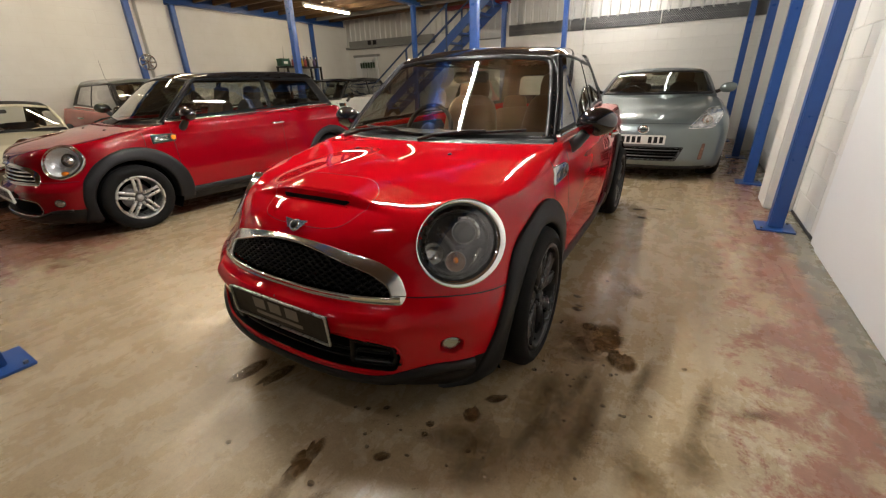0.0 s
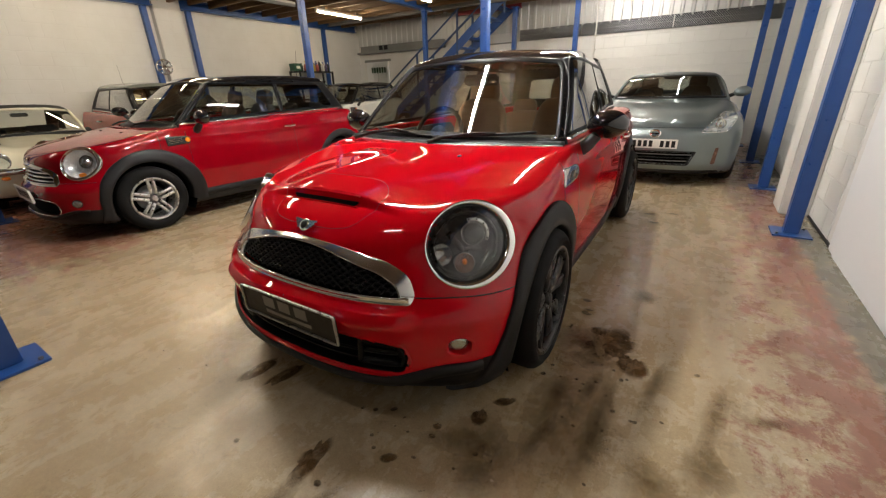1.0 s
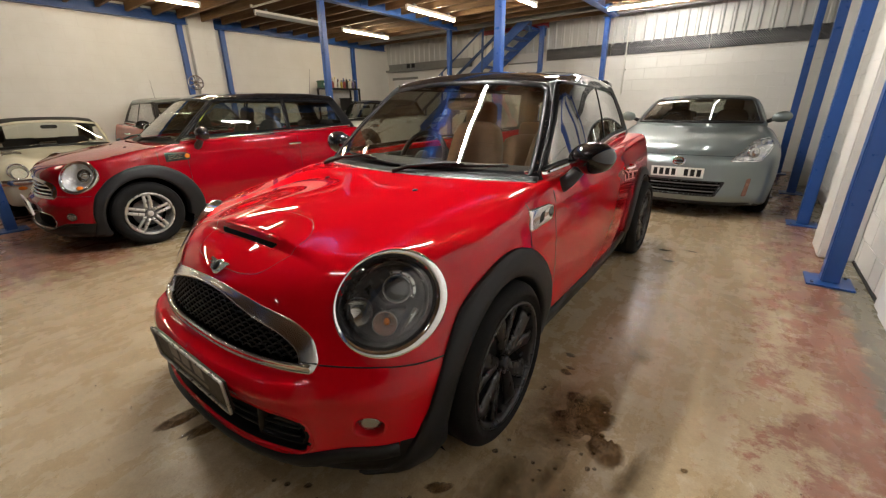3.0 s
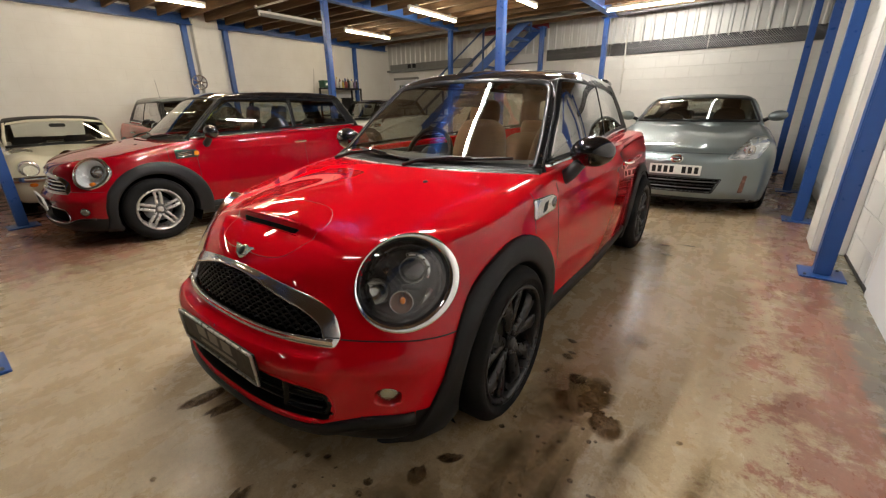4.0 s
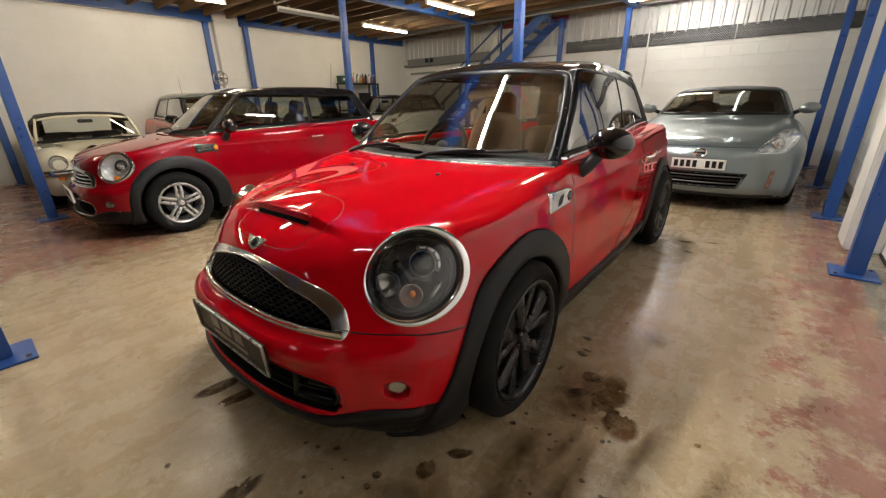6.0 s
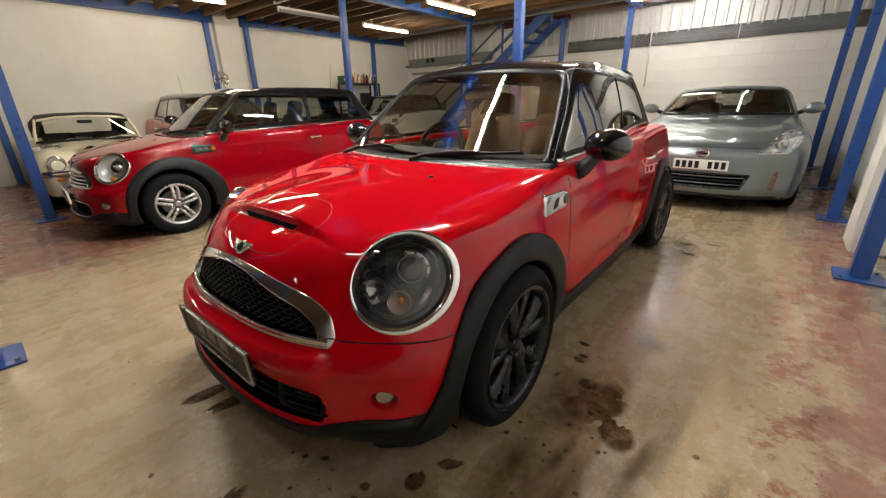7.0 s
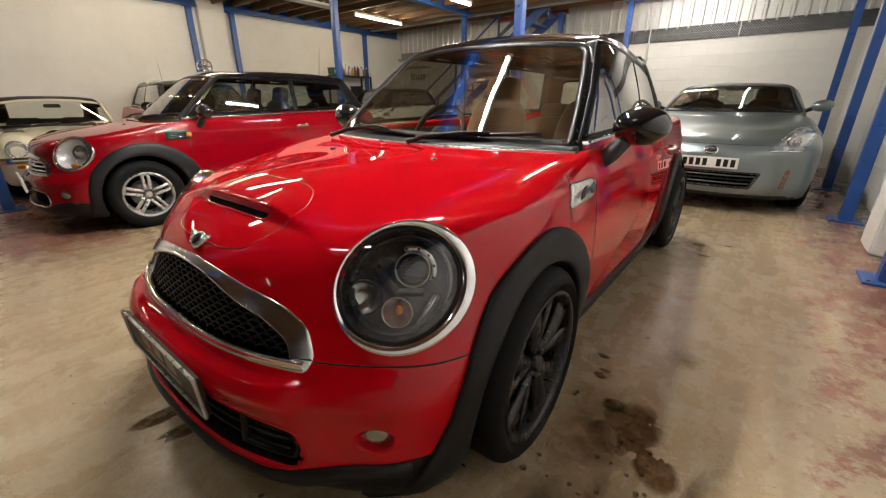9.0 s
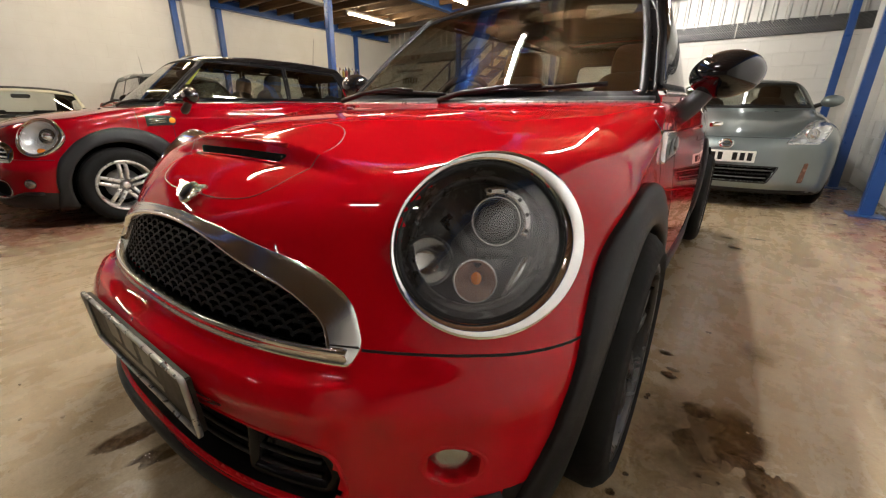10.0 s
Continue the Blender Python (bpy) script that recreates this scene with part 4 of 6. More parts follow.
        both("gill_mark", lambda: layers([mark, inset(mark, 0.003)], [0.009, 0.0115], from_side, cap=True), GAP, car)
    # handles
    both("door_handle", lambda: tube([(0.80, 1.63, 0.874), (0.835, 1.65, 0.877), (0.842, 1.72, 0.879), (0.835, 1.78, 0.879), (0.80, 1.80, 0.877)], [0.010, 0.012, 0.012, 0.012, 0.010]), CHROME, car, "chrome door handle")
    # cabin
    pc, nc, qc = shell(mini_cabin, 1.1, 2.2, 1.05, 160 if sport else 110, 60, 60, 40)
    cc = pc[qc].mean(1)
    cx, cy, cz = np.abs(cc[:, 0]), cc[:, 1], cc[:, 2]
    screen = rounded([(-0.690, 0.964), (0.690, 0.964), (0.626, 1.19), (0.546, 1.380), (0.25, 1.410), (-0.25, 1.410), (-0.546, 1.380), (-0.626, 1.19)], [0.05, 0.05, 0.1, 0.05, 0.2, 0.2, 0.05, 0.1], gap=0.03)
    door_w = rounded([(0.50, 1.000), (1.765, 1.036), (1.86 if sport else 1.79, 1.392), (0.925, 1.392)], [0.03, 0.02, 0.02, 0.03], gap=0.03)
    quart = rounded([(1.777, 1.037), (2.70, 1.062), (2.54, 1.380), (1.872 if sport else 1.802, 1.392)], [0.02, 0.06, 0.05, 0.02], gap=0.03)
    back = rounded([(-0.42, 1.09), (0.42, 1.09), (0.34, 1.33), (-0.34, 1.33)], 0.07, gap=0.03)
    fc = lambda a, b: cast(mini_cabin, np.stack([a, np.full_like(a, -0.4), b], -1), (0, 1, 0))
    bc = lambda a, b: cast(mini_cabin, np.stack([a, np.full_like(a, 3.6), b], -1), (0, -1, 0))
    sc = lambda a, b: from_side(a, b, mini_cabin)
    holes = (inside(inset(screen, 0.010), cc[:, 0], cz) & (cy < 1.3)) | inside(inset(door_w, 0.004), cy, cz) & (cx > 0.4) | inside(inset(quart, 0.004), cy, cz) & (cx > 0.4) | (inside(inset(back, 0.02), cc[:, 0], cz) & (cy > 2.3))
    stay = ~holes & (cz > 0.865)
    roof = (cz > 1.385 + 0.02 * step(cy, 0.9, 1.6)) & (cy > 0.8)
    piece("roof", pc, nc, qc[stay & roof], top_paint, car, "gloss black roof" if top_paint == BLACK else "")
    waist = (cz < 0.984 + 0.026 * (cy - 0.46)) & (cy > 0.49) & (cx > 0.45) & (cy < 2.75)
    piece("cabin_frame", pc, nc, qc[stay & ~roof & ~waist], SEAL, car, "gloss black pillars")
    piece("waist_panel", pc, nc, qc[stay & ~roof & waist], red, car)
    for name, poly, pr, two in (("windscreen", screen, fc, False), ("rear_window", back, bc, False), ("door_window", door_w, sc, True), ("quarter_window", quart, sc, True)):
        make = lambda: layers([inset(poly, 0.012)], [0.001], pr, cap=True)
        wd = 0.014 if sport and two else 0.024
        rim = lambda: layers([poly, poly, inset(poly, 0.004), inset(poly, wd), inset(poly, wd + 0.001)], [-0.002, 0.003, 0.0035, 0.0035, -0.004], pr)
        if two:
            obs = both(name, make, SIDEGLASS, car, "clear side glass")
            both("window_seal", rim, SEAL, car)
        else:
            obs = [part(name, make(), GLASS, car, "clear curved windscreen" if name == "windscreen" else "", True)]
            part("window_seal", rim(), SEAL, car, "", True)
        for o in obs:
            o.visible_shadow = False
    # bright waist strip, roof gutter lines, cowl
    ys = np.linspace(0.46, 2.80, 50)
    both("waist_strip", lambda: sweep(*from_side(ys, 0.984 + 0.026 * (ys - 0.46), mini_cabin), 0.020, 0.008), CHROME, car, "chrome waist strip")
    zs = np.linspace(0.985, 1.395, 24)
    both("pillar_strip", lambda: sweep(*fc(np.interp(zs, [0.985, 1.19, 1.395], [0.702, 0.646, 0.562]), zs), 0.010, 0.006), GAP, car)
    xs = np.linspace(-0.715, 0.715, 60)
    ys = np.full(60, 0.36)
    for _ in range(8):
        cw = from_top(xs, ys)[0]
        ys = 0.5 * ys + 0.5 * (M_SCREEN(cw[:, 2]) + 0.22 * xs ** 2)
    up = np.tile([[0, -0.35, 0.94]], (60, 1))
    part("cowl", sweep(cw + np.array([0, -0.006, 0.004]), up, 0.056, 0.009), PLASTIC, car, "black plastic windscreen cowl", True)
    p, n = from_top(xs, ys - 0.030)
    part("cowl_strip", sweep(p, n, 0.012, 0.005), SILVEREDGE if sport else GAP, car, "", True)
    # wipers
    for x0, x1, z1 in ((-0.50, -0.02, 1.0), (0.03, 0.56, 0.995)):
        aa = np.linspace(x0, x1, 14)
        bb = np.linspace(1.005, 0.975, 14) if x0 < 0 else np.linspace(0.975, 1.005, 14)
        w0 = new("wiper")
        w0.parent = car
        pp, nn = fc(aa, bb)
        part("wiper_blade", sweep(pp + nn * 0.012, nn, 0.012, 0.008), GAP, w0, "", True)
        hub = Vector((x0 - 0.05 if x0 > 0 else x0 - 0.08, 0.30, 0.962))
        arm = [hub, hub.lerp(Vector(pp[3]) + Vector((0, -0.03, 0.03)), 0.5), Vector(pp[5]) + Vector(nn[5]) * 0.03, Vector(pp[8]) + Vector(nn[8]) * 0.024]
        part("wiper_arm", tube(arm, [0.012, 0.010, 0.007, 0.006], sides=8), GAP, w0, "black wiper arm", True)
    # mirrors
    for s in (1, -1):
        mi = new("door_mirror")
        mi.parent = car
        cap = ball(0.104, 0.072, 0.072, 28, 18)
        for v in cap.verts:
            if v.co.y > 0.02:
                v.co.y = 0.02 + (v.co.y - 0.02) * 0.3
        cap = turned(cap, pose(0.872 * s, 0.66, 1.045, 0, -4 * s, 6 * s))
        part("mirror_cap", cap, BLACK, mi, "gloss black mirror cap", True)
        part("mirror_glass", turned(turned(lathe([(0.001, 0.0), (0.062, 0.0), (0.064, -0.006)], 24), pose(0, 0, 0, 0, 0, 90)), pose(0.872 * s, 0.69, 1.045) @ Matrix.Diagonal((1.55, 1, 0.95, 1))), MIRROR, mi, "", True)
        part("mirror_arm", tube([(0.745 * s, 0.62, 0.905), (0.785 * s, 0.634, 0.94), (0.825 * s, 0.65, 0.99), (0.842 * s, 0.656, 1.03)], [0.036, 0.034, 0.029, 0.025]), GREYPLASTIC, mi, "dark grey mirror arm", True)
    # number plate with silver edge, lettering as plain bars
    plate = new("number_plate")
    plate.parent = car
    plate["label"] = "dark show plate with a silver edge" if sport else "white number plate with unreadable marks"
    pm = pose(0.025, -0.800 + short, 0.437, 4, 0, 0)
    part("plate_board", turned(box(-0.272, 0.272, -0.006, 0.006, -0.060, 0.060, bevel=0.003), pm), PLATE if sport else WHITEPLATE, plate)
    part("plate_mount", turned(box(-0.2, 0.2, 0.004, 0.05, -0.03, 0.03), pm), GAP, plate)
    rim = rounded([(-0.274, -0.062), (0.274, -0.062), (0.274, 0.062), (-0.274, 0.062)], 0.008, gap=0.03)
    pp = np.array([pm @ Vector((a, -0.009, b)) for a, b in rim])
    part("plate_edge", sweep(pp, np.tile([[0, -1.0, 0.0]], (len(pp), 1)), 0.008, 0.005, True), SILVEREDGE if sport else WHITEPLATE, plate, "", True)
    if sport:
        for a in (-0.105, -0.012, 0.085):
            part("plate_mark", turned(box(a - 0.034, a + 0.034, -0.0075, -0.006, -0.006, 0.040), pm), MARK, plate)
        part("plate_mark", turned(box(-0.135, 0.135, -0.0075, -0.006, -0.036, -0.020), pm), MARK, plate)
    else:
        for k in range(7):
            a = -0.2 + 0.066 * k
            part("plate_mark", turned(box(a - 0.02, a + 0.02, -0.0075, -0.006, -0.035, 0.035), pm), GAP, plate)
    # tail lamps and rear bumper line
    both("tail_lamp", lambda: turned(ball(0.03, 0.05, 0.11, 16, 12), pose(0.62, 2.93, 0.78)), AMBER, car, "red tail lamp")
    if sport:
        spo = np.linspace(-0.37, 0.37, 24)
        part("roof_spoiler", sweep(np.stack([spo, 2.62 - 0.20 * spo ** 2, 1.458 - 0.13 * spo ** 2], -1), np.tile([[0, 0.2, 0.98]], (24, 1)), 0.16, 0.014), BLACK, car, "black roof spoiler", True)
    # wheels
    for ay in axles:
        for s in (1, -1):
            if sport:
                wheel(car, (0.752 if ay < 1 else 0.712) * s, ay, 0.326, 0.248, s, "twist", GLOSSBLACK, 0.20, 1.5 if ay < 1 else 0.0)
            else:
                wheel(car, (0.745 if ay < 1 else 0.71) * s, ay, 0.312, 0.205, s, "twin", ALLOY, 0.175)
    interior(car, TAN if sport else DARKCLOTH, 0.0, 0.955)
    if not sport:
        part("aerial", tube([(0.0, 2.5, 1.38), (0.0, 2.52, 1.5), (0.0, 2.56, 1.82)], [0.006, 0.003, 0.002], sides=6), GAP, car, "thin black roof aerial")
    if fine and not sport:
        part("dealer_sticker", turned(box(-0.06, 0.06, -0.002, 0.002, -0.10, 0.10), pose(0.40, 0.86, 1.24, -42, 0, 10)), YELLOW, car, "yellow dealer sticker inside the windscreen")
    car.matrix_world = pos
    return tagged(car, label, "car")


def interior(car, seat_mat, dy, zt, steer=-0.36):
    """Dashboard, steering wheel, seats and lining behind the glass."""
    f = box(-0.66, 0.66, 0.55 + dy, 2.75 + dy, 0.30, 0.34)
    part("cabin_floor", f, DARKCLOTH, car)
    for s in (1, -1):
        part("door_lining", box(0.675 * s - 0.02, 0.675 * s + 0.02, 0.5 + dy, 1.85 + dy, 0.32, zt + 0.005), DARKCLOTH, car)
        part("side_lining", box(0.60 * s - 0.02, 0.60 * s + 0.02, 1.86 + dy, 2.45 + dy, 0.32, zt), DARKCLOTH, car)
    part("rear_lining", box(-0.66, 0.66, 2.72 + dy, 2.76 + dy, 0.32, zt), DARKCLOTH, car)
    xs = np.linspace(-0.66, 0.66, 16)
    rows = [[(x, y + dy + 0.18 * x * x, z) for x in xs] for y, z in ((0.40, zt - 0.02), (0.55, zt + 0.01), (0.72, zt + 0.015), (0.80, zt - 0.02), (0.82, zt - 0.2), (0.74, zt - 0.4))]
    part("dashboard", grid_bm(rows, closed=False), DASH, car, "black dashboard", True)
    ring = [(0.185 * math.cos(a), 0.0, 0.185 * math.sin(a)) for a in np.linspace(0, 2 * math.pi, 40, endpoint=False)]
    sw = pose(steer, 0.95 + dy, zt - 0.02, -24, 0, 0)
    pr = np.array([sw @ Vector(p) for p in ring])
    nn = np.tile([list(sw.to_3x3() @ Vector((0, 1, 0)))], (40, 1))
    part("steering_wheel", sweep(pr, nn, 0.032, 0.016, True), GAP, car, "black steering wheel", True)
    bm = turned(ball(0.07, 0.03, 0.06, 14, 10), sw)
    for a in (0, math.pi, -math.pi / 2):
        tube([sw @ Vector((0.04 * math.cos(a), 0, 0.04 * math.sin(a))), sw @ Vector((0.18 * math.cos(a), 0, 0.18 * math.sin(a)))], 0.014, bm, 8)
    part("steering_boss", bm, GAP, car, "", True)
    for x in (-0.36, 0.36):
        part("seat_base", turned(cushion(0.25, 0.28, 0.10), pose(x, 1.25 + dy, 0.47)), seat_mat, car, "", True)
        part("seat_back", turned(cushion(0.25, 0.085, 0.36, 0.82), pose(x, 1.60 + dy, 0.80, -16, 0, 0)), seat_mat, car, "", True)
        part("headrest", turned(cushion(0.13, 0.055, 0.095, 0.9), pose(x, 1.72 + dy, 1.21, -10, 0, 0)), seat_mat, car, "", True)
    part("rear_seat", turned(cushion(0.60, 0.09, 0.32), pose(0, 2.45 + dy, 0.70, -18, 0, 0)), seat_mat, car, "", True)
    for x in (-0.3, 0.3):
        part("headrest", turned(cushion(0.12, 0.05, 0.07, 0.9), pose(x, 2.55 + dy, 1.05, -10, 0, 0)), seat_mat, car, "", True)
    part("rear_view_mirror", turned(box(-0.12, 0.12, -0.015, 0.015, -0.035, 0.035, bevel=0.014), pose(0.0, 0.93 + dy, zt + 0.33, 8, 0, 8)), GAP, car, "", True)


# ---- coupe and roadster ----
Z_HOOD = curve([(-0.95, 0.62), (-0.80, 0.685), (-0.70, 0.725), (-0.5, 0.785), (-0.2, 0.85), (0.1, 0.90), (0.55, 0.965), (1.0, 0.97), (2.6, 0.99), (3.4, 0.94)], 0.05)
Z_NOSE = curve([(0.10, -0.70), (0.18, -0.80), (0.26, -0.82), (0.45, -0.80), (0.62, -0.785), (0.70, -0.75), (0.85, -0.62)], 0.03)
Z_SCREEN = curve([(0.88, 0.34), (0.98, 0.50), (1.28, 1.02), (1.36, 1.25)], 0.03)
Z_ROOF = curve([(0.7, 1.285), (1.1, 1.345), (1.5, 1.37), (2.0, 1.335), (2.6, 1.20), (3.2, 1.02)], 0.08)
Z_FLANK = curve([(0.88, 0.80), (1.0, 0.775), (1.2, 0.69), (1.36, 0.60)], 0.03)


def coupe_lower(p):
    x, y, z = np.abs(p[..., 0]), p[..., 1], p[..., 2]
    bulge = 0.03 * np.exp(-((y - 0.0) / 0.42) ** 2) + 0.03 * np.exp(-((y - 2.65) / 0.5) ** 2)
    side = x - (0.90 + bulge - 0.32 * (z - 0.55) ** 2)
    front = Z_NOSE(z) + 0.48 * x ** 2.6 - y
    top = z - (Z_HOOD(y) - 0.07 * x ** 2 + 0.045 * np.exp(-((x - 0.68) / 0.16) ** 2) * step(y, -0.7, -0.1) * (1 - step(y, 0.5, 1.2)))
    rear = y - (3.45 - 0.2 * x ** 2)
    g = smax(smax(front, top, 0.10), side, 0.10)
    return smax(smax(g, rear, 0.1), 0.15 - z, 0.04)


def coupe_cabin(p):
    x, y, z = np.abs(p[..., 0]), p[..., 1], p[..., 2]
    side = x - (Z_FLANK(z) - 0.12 * step(y, 1.4, 3.0))
    front = Z_SCREEN(z) + 0.25 * x ** 2 - y
    g = smax(front, z - (Z_ROOF(y) - 0.10 * x ** 2), 0.06)
    return smax(smax(g, side, 0.10), y - 3.2, 0.1)


def coupe(pos, label):
    """A low two-seat coupe with its nose towards -y, its origin on the ground under the front axle."""
    car = new("coupe_car")
    pts, nrm, quads = shell(coupe_lower, 0.0, 2.7, 0.5, 200, 80, 60, 24)
    c = pts[quads].mean(1)
    x, y, z = np.abs(c[:, 0]), c[:, 1], c[:, 2]
    ff = lambda a, b: cast(coupe_lower, np.stack([np.asarray(a, float), np.full_like(np.asarray(a, float), -1.5), np.asarray(b, float)], -1), (0, 1, 0))
    mouth = rounded([(-0.40, 0.262), (0.40, 0.262), (0.47, 0.43), (-0.47, 0.43)], 0.025, gap=0.03)
    lamp = rounded([(0.47, 0.645), (0.74, 0.65), (0.835, 0.80), (0.80, 0.865), (0.66, 0.85)], [0.03, 0.03, 0.04, 0.03, 0.05], gap=0.02)
    axles = (0.0, 2.65)
    gone = (inside(inset(mouth, 0.012), c[:, 0], z) & (y < -0.3)) | ((z > 0.92) & (coupe_cabin(c + np.array([0, 0, 0.03])) < -0.03)) | (inside(inset(lamp, 0.012), x, z) & (y < 0.1))
    for ay in axles:
        gone |= (np.hypot(y - ay, z - 0.325) < 0.365) & (x > 0.5)
    left = ~gone
    for name, test, mat in (("underside", z < 0.185, PLASTIC), ("front_bumper", (z <= 0.700) & (y < -0.25), SILVER), ("bonnet", (y < 0.62) & (x < 0.70) & (z > 0.68), SILVER), ("wing", y < 0.65, SILVER), ("door", y < 1.9, SILVER), ("rear_body", y > -9, SILVER)):
        if name in ("wing", "door"):
            for s in (1, -1):
                piece(name, pts, nrm, quads[left & test & (c[:, 0] * s > 0)], mat, car)
        else:
            piece(name, pts, nrm, quads[left & test], mat, car)
        left &= ~test
    xs = np.linspace(-0.50, 0.50, 40)
    part("shut_line", sweep(*ff(xs, np.full(40, 0.695)), 0.006, 0.0015, round_=6), GAP, car)
    part("mouth_frame", layers([mouth, inset(mouth, 0.012), inset(mouth, 0.016)], [0.002, 0.002, -0.06], ff), GAP, car, "black lower grille", True)
    part("mouth_back", layers([inset(mouth, 0.01)], [-0.06], ff, cap=True), DARKWELL, car, "", True)
    for k, zz in enumerate((0.315, 0.352, 0.389)):
        xs = np.linspace(-0.39 - 0.02 * k, 0.39 + 0.02 * k, 24)
        p, n = ff(xs, np.full(24, zz))
        part("grille_bar", sweep(p - n * 0.02, n, 0.012, 0.008), GAP if k == 1 else IRON, car, "", True)
    for o in both("headlamp_lens", lambda: layers([lamp, lamp, inset(lamp, 0.006)], [-0.001, 0.003, 0.005], ff, cap=True), CLEAR, car, "clear slanted headlamp lens"):
        o.visible_shadow = False
    both("headlamp_bowl", lambda: layers([lamp, inset(lamp, 0.01), inset(lamp, 0.03)], [0.0, -0.02, -0.05], ff, cap=True), BRIGHTLAMP, car, "bright headlamp housing")
    both("headlamp_projector", lambda: turned(turned(lathe([(0.001, 0.022), (0.03, 0.014), (0.04, -0.004), (0.052, 0.008), (0.06, -0.03)], 28), pose(0, 0, 0, 0, 0, -60)), pose(0.668, -0.560, 0.735)), LAMPSILVER, car)
    both("headlamp_edge", lambda: sweep(*ff(lamp[:, 0], lamp[:, 1]), 0.010, 0.004, True, 6), CHROME, car)
    slot = rounded([(0.63, 0.28), (0.675, 0.28), (0.69, 0.47), (0.655, 0.47)], 0.015, gap=0.03)
    both("side_slot", lambda: layers([slot, inset(slot, 0.006)], [0.001, 0.004], ff, cap=True), COPPER, car, "copper reflector slot")
    bp, bn = ff([0.0], [0.632])
    part("badge", turned(turned(lathe([(0.028, -0.002), (0.034, 0.006), (0.044, 0.006), (0.050, -0.002)], 28), pose(0, 0, 0, 0, 0, -90)), Matrix.Translation(Vector(bp[0]) + Vector((0, -0.012, 0))) @ pose(0, 0, 0, -14, 0, 0) @ Matrix.Diagonal((1.3, 1, 1.0, 1))), CHROME, car, "round chrome badge", True)
    part("badge_bar", turned(box(-0.05, 0.05, -0.008, 0.0, -0.007, 0.007, bevel=0.002), Matrix.Translation(Vector(bp[0]) + Vector((0, -0.012, 0)))), CHROME, car)
    xs = np.linspace(-0.72, 0.72, 40)
    part("chin_edge", sweep(*ff(xs, np.full(40, 0.192)), 0.03, 0.008), PLASTIC, car, "", True)
    plate = new("number_plate")
    plate.parent = car
    plate["label"] = "white number plate with plain dark marks"
    pm = pose(0.0, -0.822, 0.515, 6, 0, 0)
    part("plate_board", turned(box(-0.26, 0.26, -0.004, 0.004, -0.056, 0.056, bevel=0.002), pm), WHITEPLATE, plate)
    for k in range(8):
        if k != 4:
            a = -0.215 + 0.0614 * k
            part("plate_mark", turned(box(a - 0.02, a + 0.02, -0.006, -0.004, -0.038, 0.038), pm), GAP, plate)
    # cabin
    pc, nc, qc = shell(coupe_cabin, 1.4, 2.2, 1.02, 120, 40, 50, 30)
    cc = pc[qc].mean(1)
    screen = rounded([(-0.745, 0.99), (0.745, 0.99), (0.60, 1.30), (0.25, 1.325), (-0.25, 1.325), (-0.60, 1.30)], [0.04, 0.04, 0.05, 0.1, 0.1, 0.05], gap=0.03)
    sidew = rounded([(0.85, 1.0), (1.95, 1.03), (2.1, 1.22), (1.45, 1.30)], [0.02, 0.03, 0.1, 0.1], gap=0.03)
    back = rounded([(2.1, -0.42), (3.05, -0.36), (3.05, 0.36), (2.1, 0.42)], 0.06, gap=0.04)
    fc = lambda a, b: cast(coupe_cabin, np.stack([a, np.full_like(a, -0.4), b], -1), (0, 1, 0))
    sc = lambda a, b: cast(coupe_cabin, np.stack([np.full_like(a, 1.4), a, b], -1), (-1, 0, 0), 1.4)
    tc = lambda a, b: cast(coupe_cabin, np.stack([b, a, np.full_like(a, 1.8)], -1), (0, 0, -1), 1.5)
    hole = (inside(inset(screen, 0.02), cc[:, 0], cc[:, 2]) & (cc[:, 1] < 1.5)) | (inside(inset(sidew, 0.02), cc[:, 1], cc[:, 2]) & (np.abs(cc[:, 0]) > 0.35)) | (inside(inset(back, 0.02), cc[:, 1], cc[:, 0]) & (cc[:, 2] > 1.0))
    stay = ~hole & (cc[:, 2] > 0.945)
    piece("roof", pc, nc, qc[stay], SILVER, car)
    for name, poly, pr, two in (("windscreen", screen, fc, 0), ("side_window", sidew, sc, 1), ("rear_window", back, tc, 0)):
        make = lambda: layers([inset(poly, 0.012)], [0.001], pr, cap=True)
        rim = lambda: layers([poly, poly, inset(poly, 0.03), inset(poly, 0.031)], [-0.002, 0.003, 0.004, -0.004], pr)
        if two:
            obs = both(name, make, GLASS, car)
            both("window_seal", rim, GAP, car)
        else:
            obs = [part(name, make(), GLASS, car, "", True)]
            part("window_seal", rim(), GAP, car, "", True)
        for o in obs:
            o.visible_shadow = False
    for s in (1, -1):
        mi = new("door_mirror")
        mi.parent = car
        part("mirror_cap", turned(ball(0.105, 0.06, 0.066, 20, 12), pose(0.90 * s, 0.72, 1.07, 0, -6 * s, 8 * s)), SILVER, mi, "", True)
        part("mirror_arm", tube([(0.74 * s, 0.80, 1.0), (0.80 * s, 0.76, 1.03), (0.85 * s, 0.73, 1.05)], [0.03, 0.025, 0.02]), GAP, mi, "", True)
    for x0 in (-0.55, 0.05):
        aa = np.linspace(x0, x0 + 0.5, 12)
        pp, nn = fc(aa, np.linspace(1.02, 1.0, 12))
        part("wiper", sweep(pp + nn * 0.012, nn, 0.012, 0.008), GAP, car, "", True)
    for ay in axles:
        for s in (1, -1):
            wheel(car, 0.79 * s, ay, 0.325, 0.23, s, "twist", ALLOY, 0.22)

        def well():
            al = np.radians(np.linspace(-30, 210, 24))
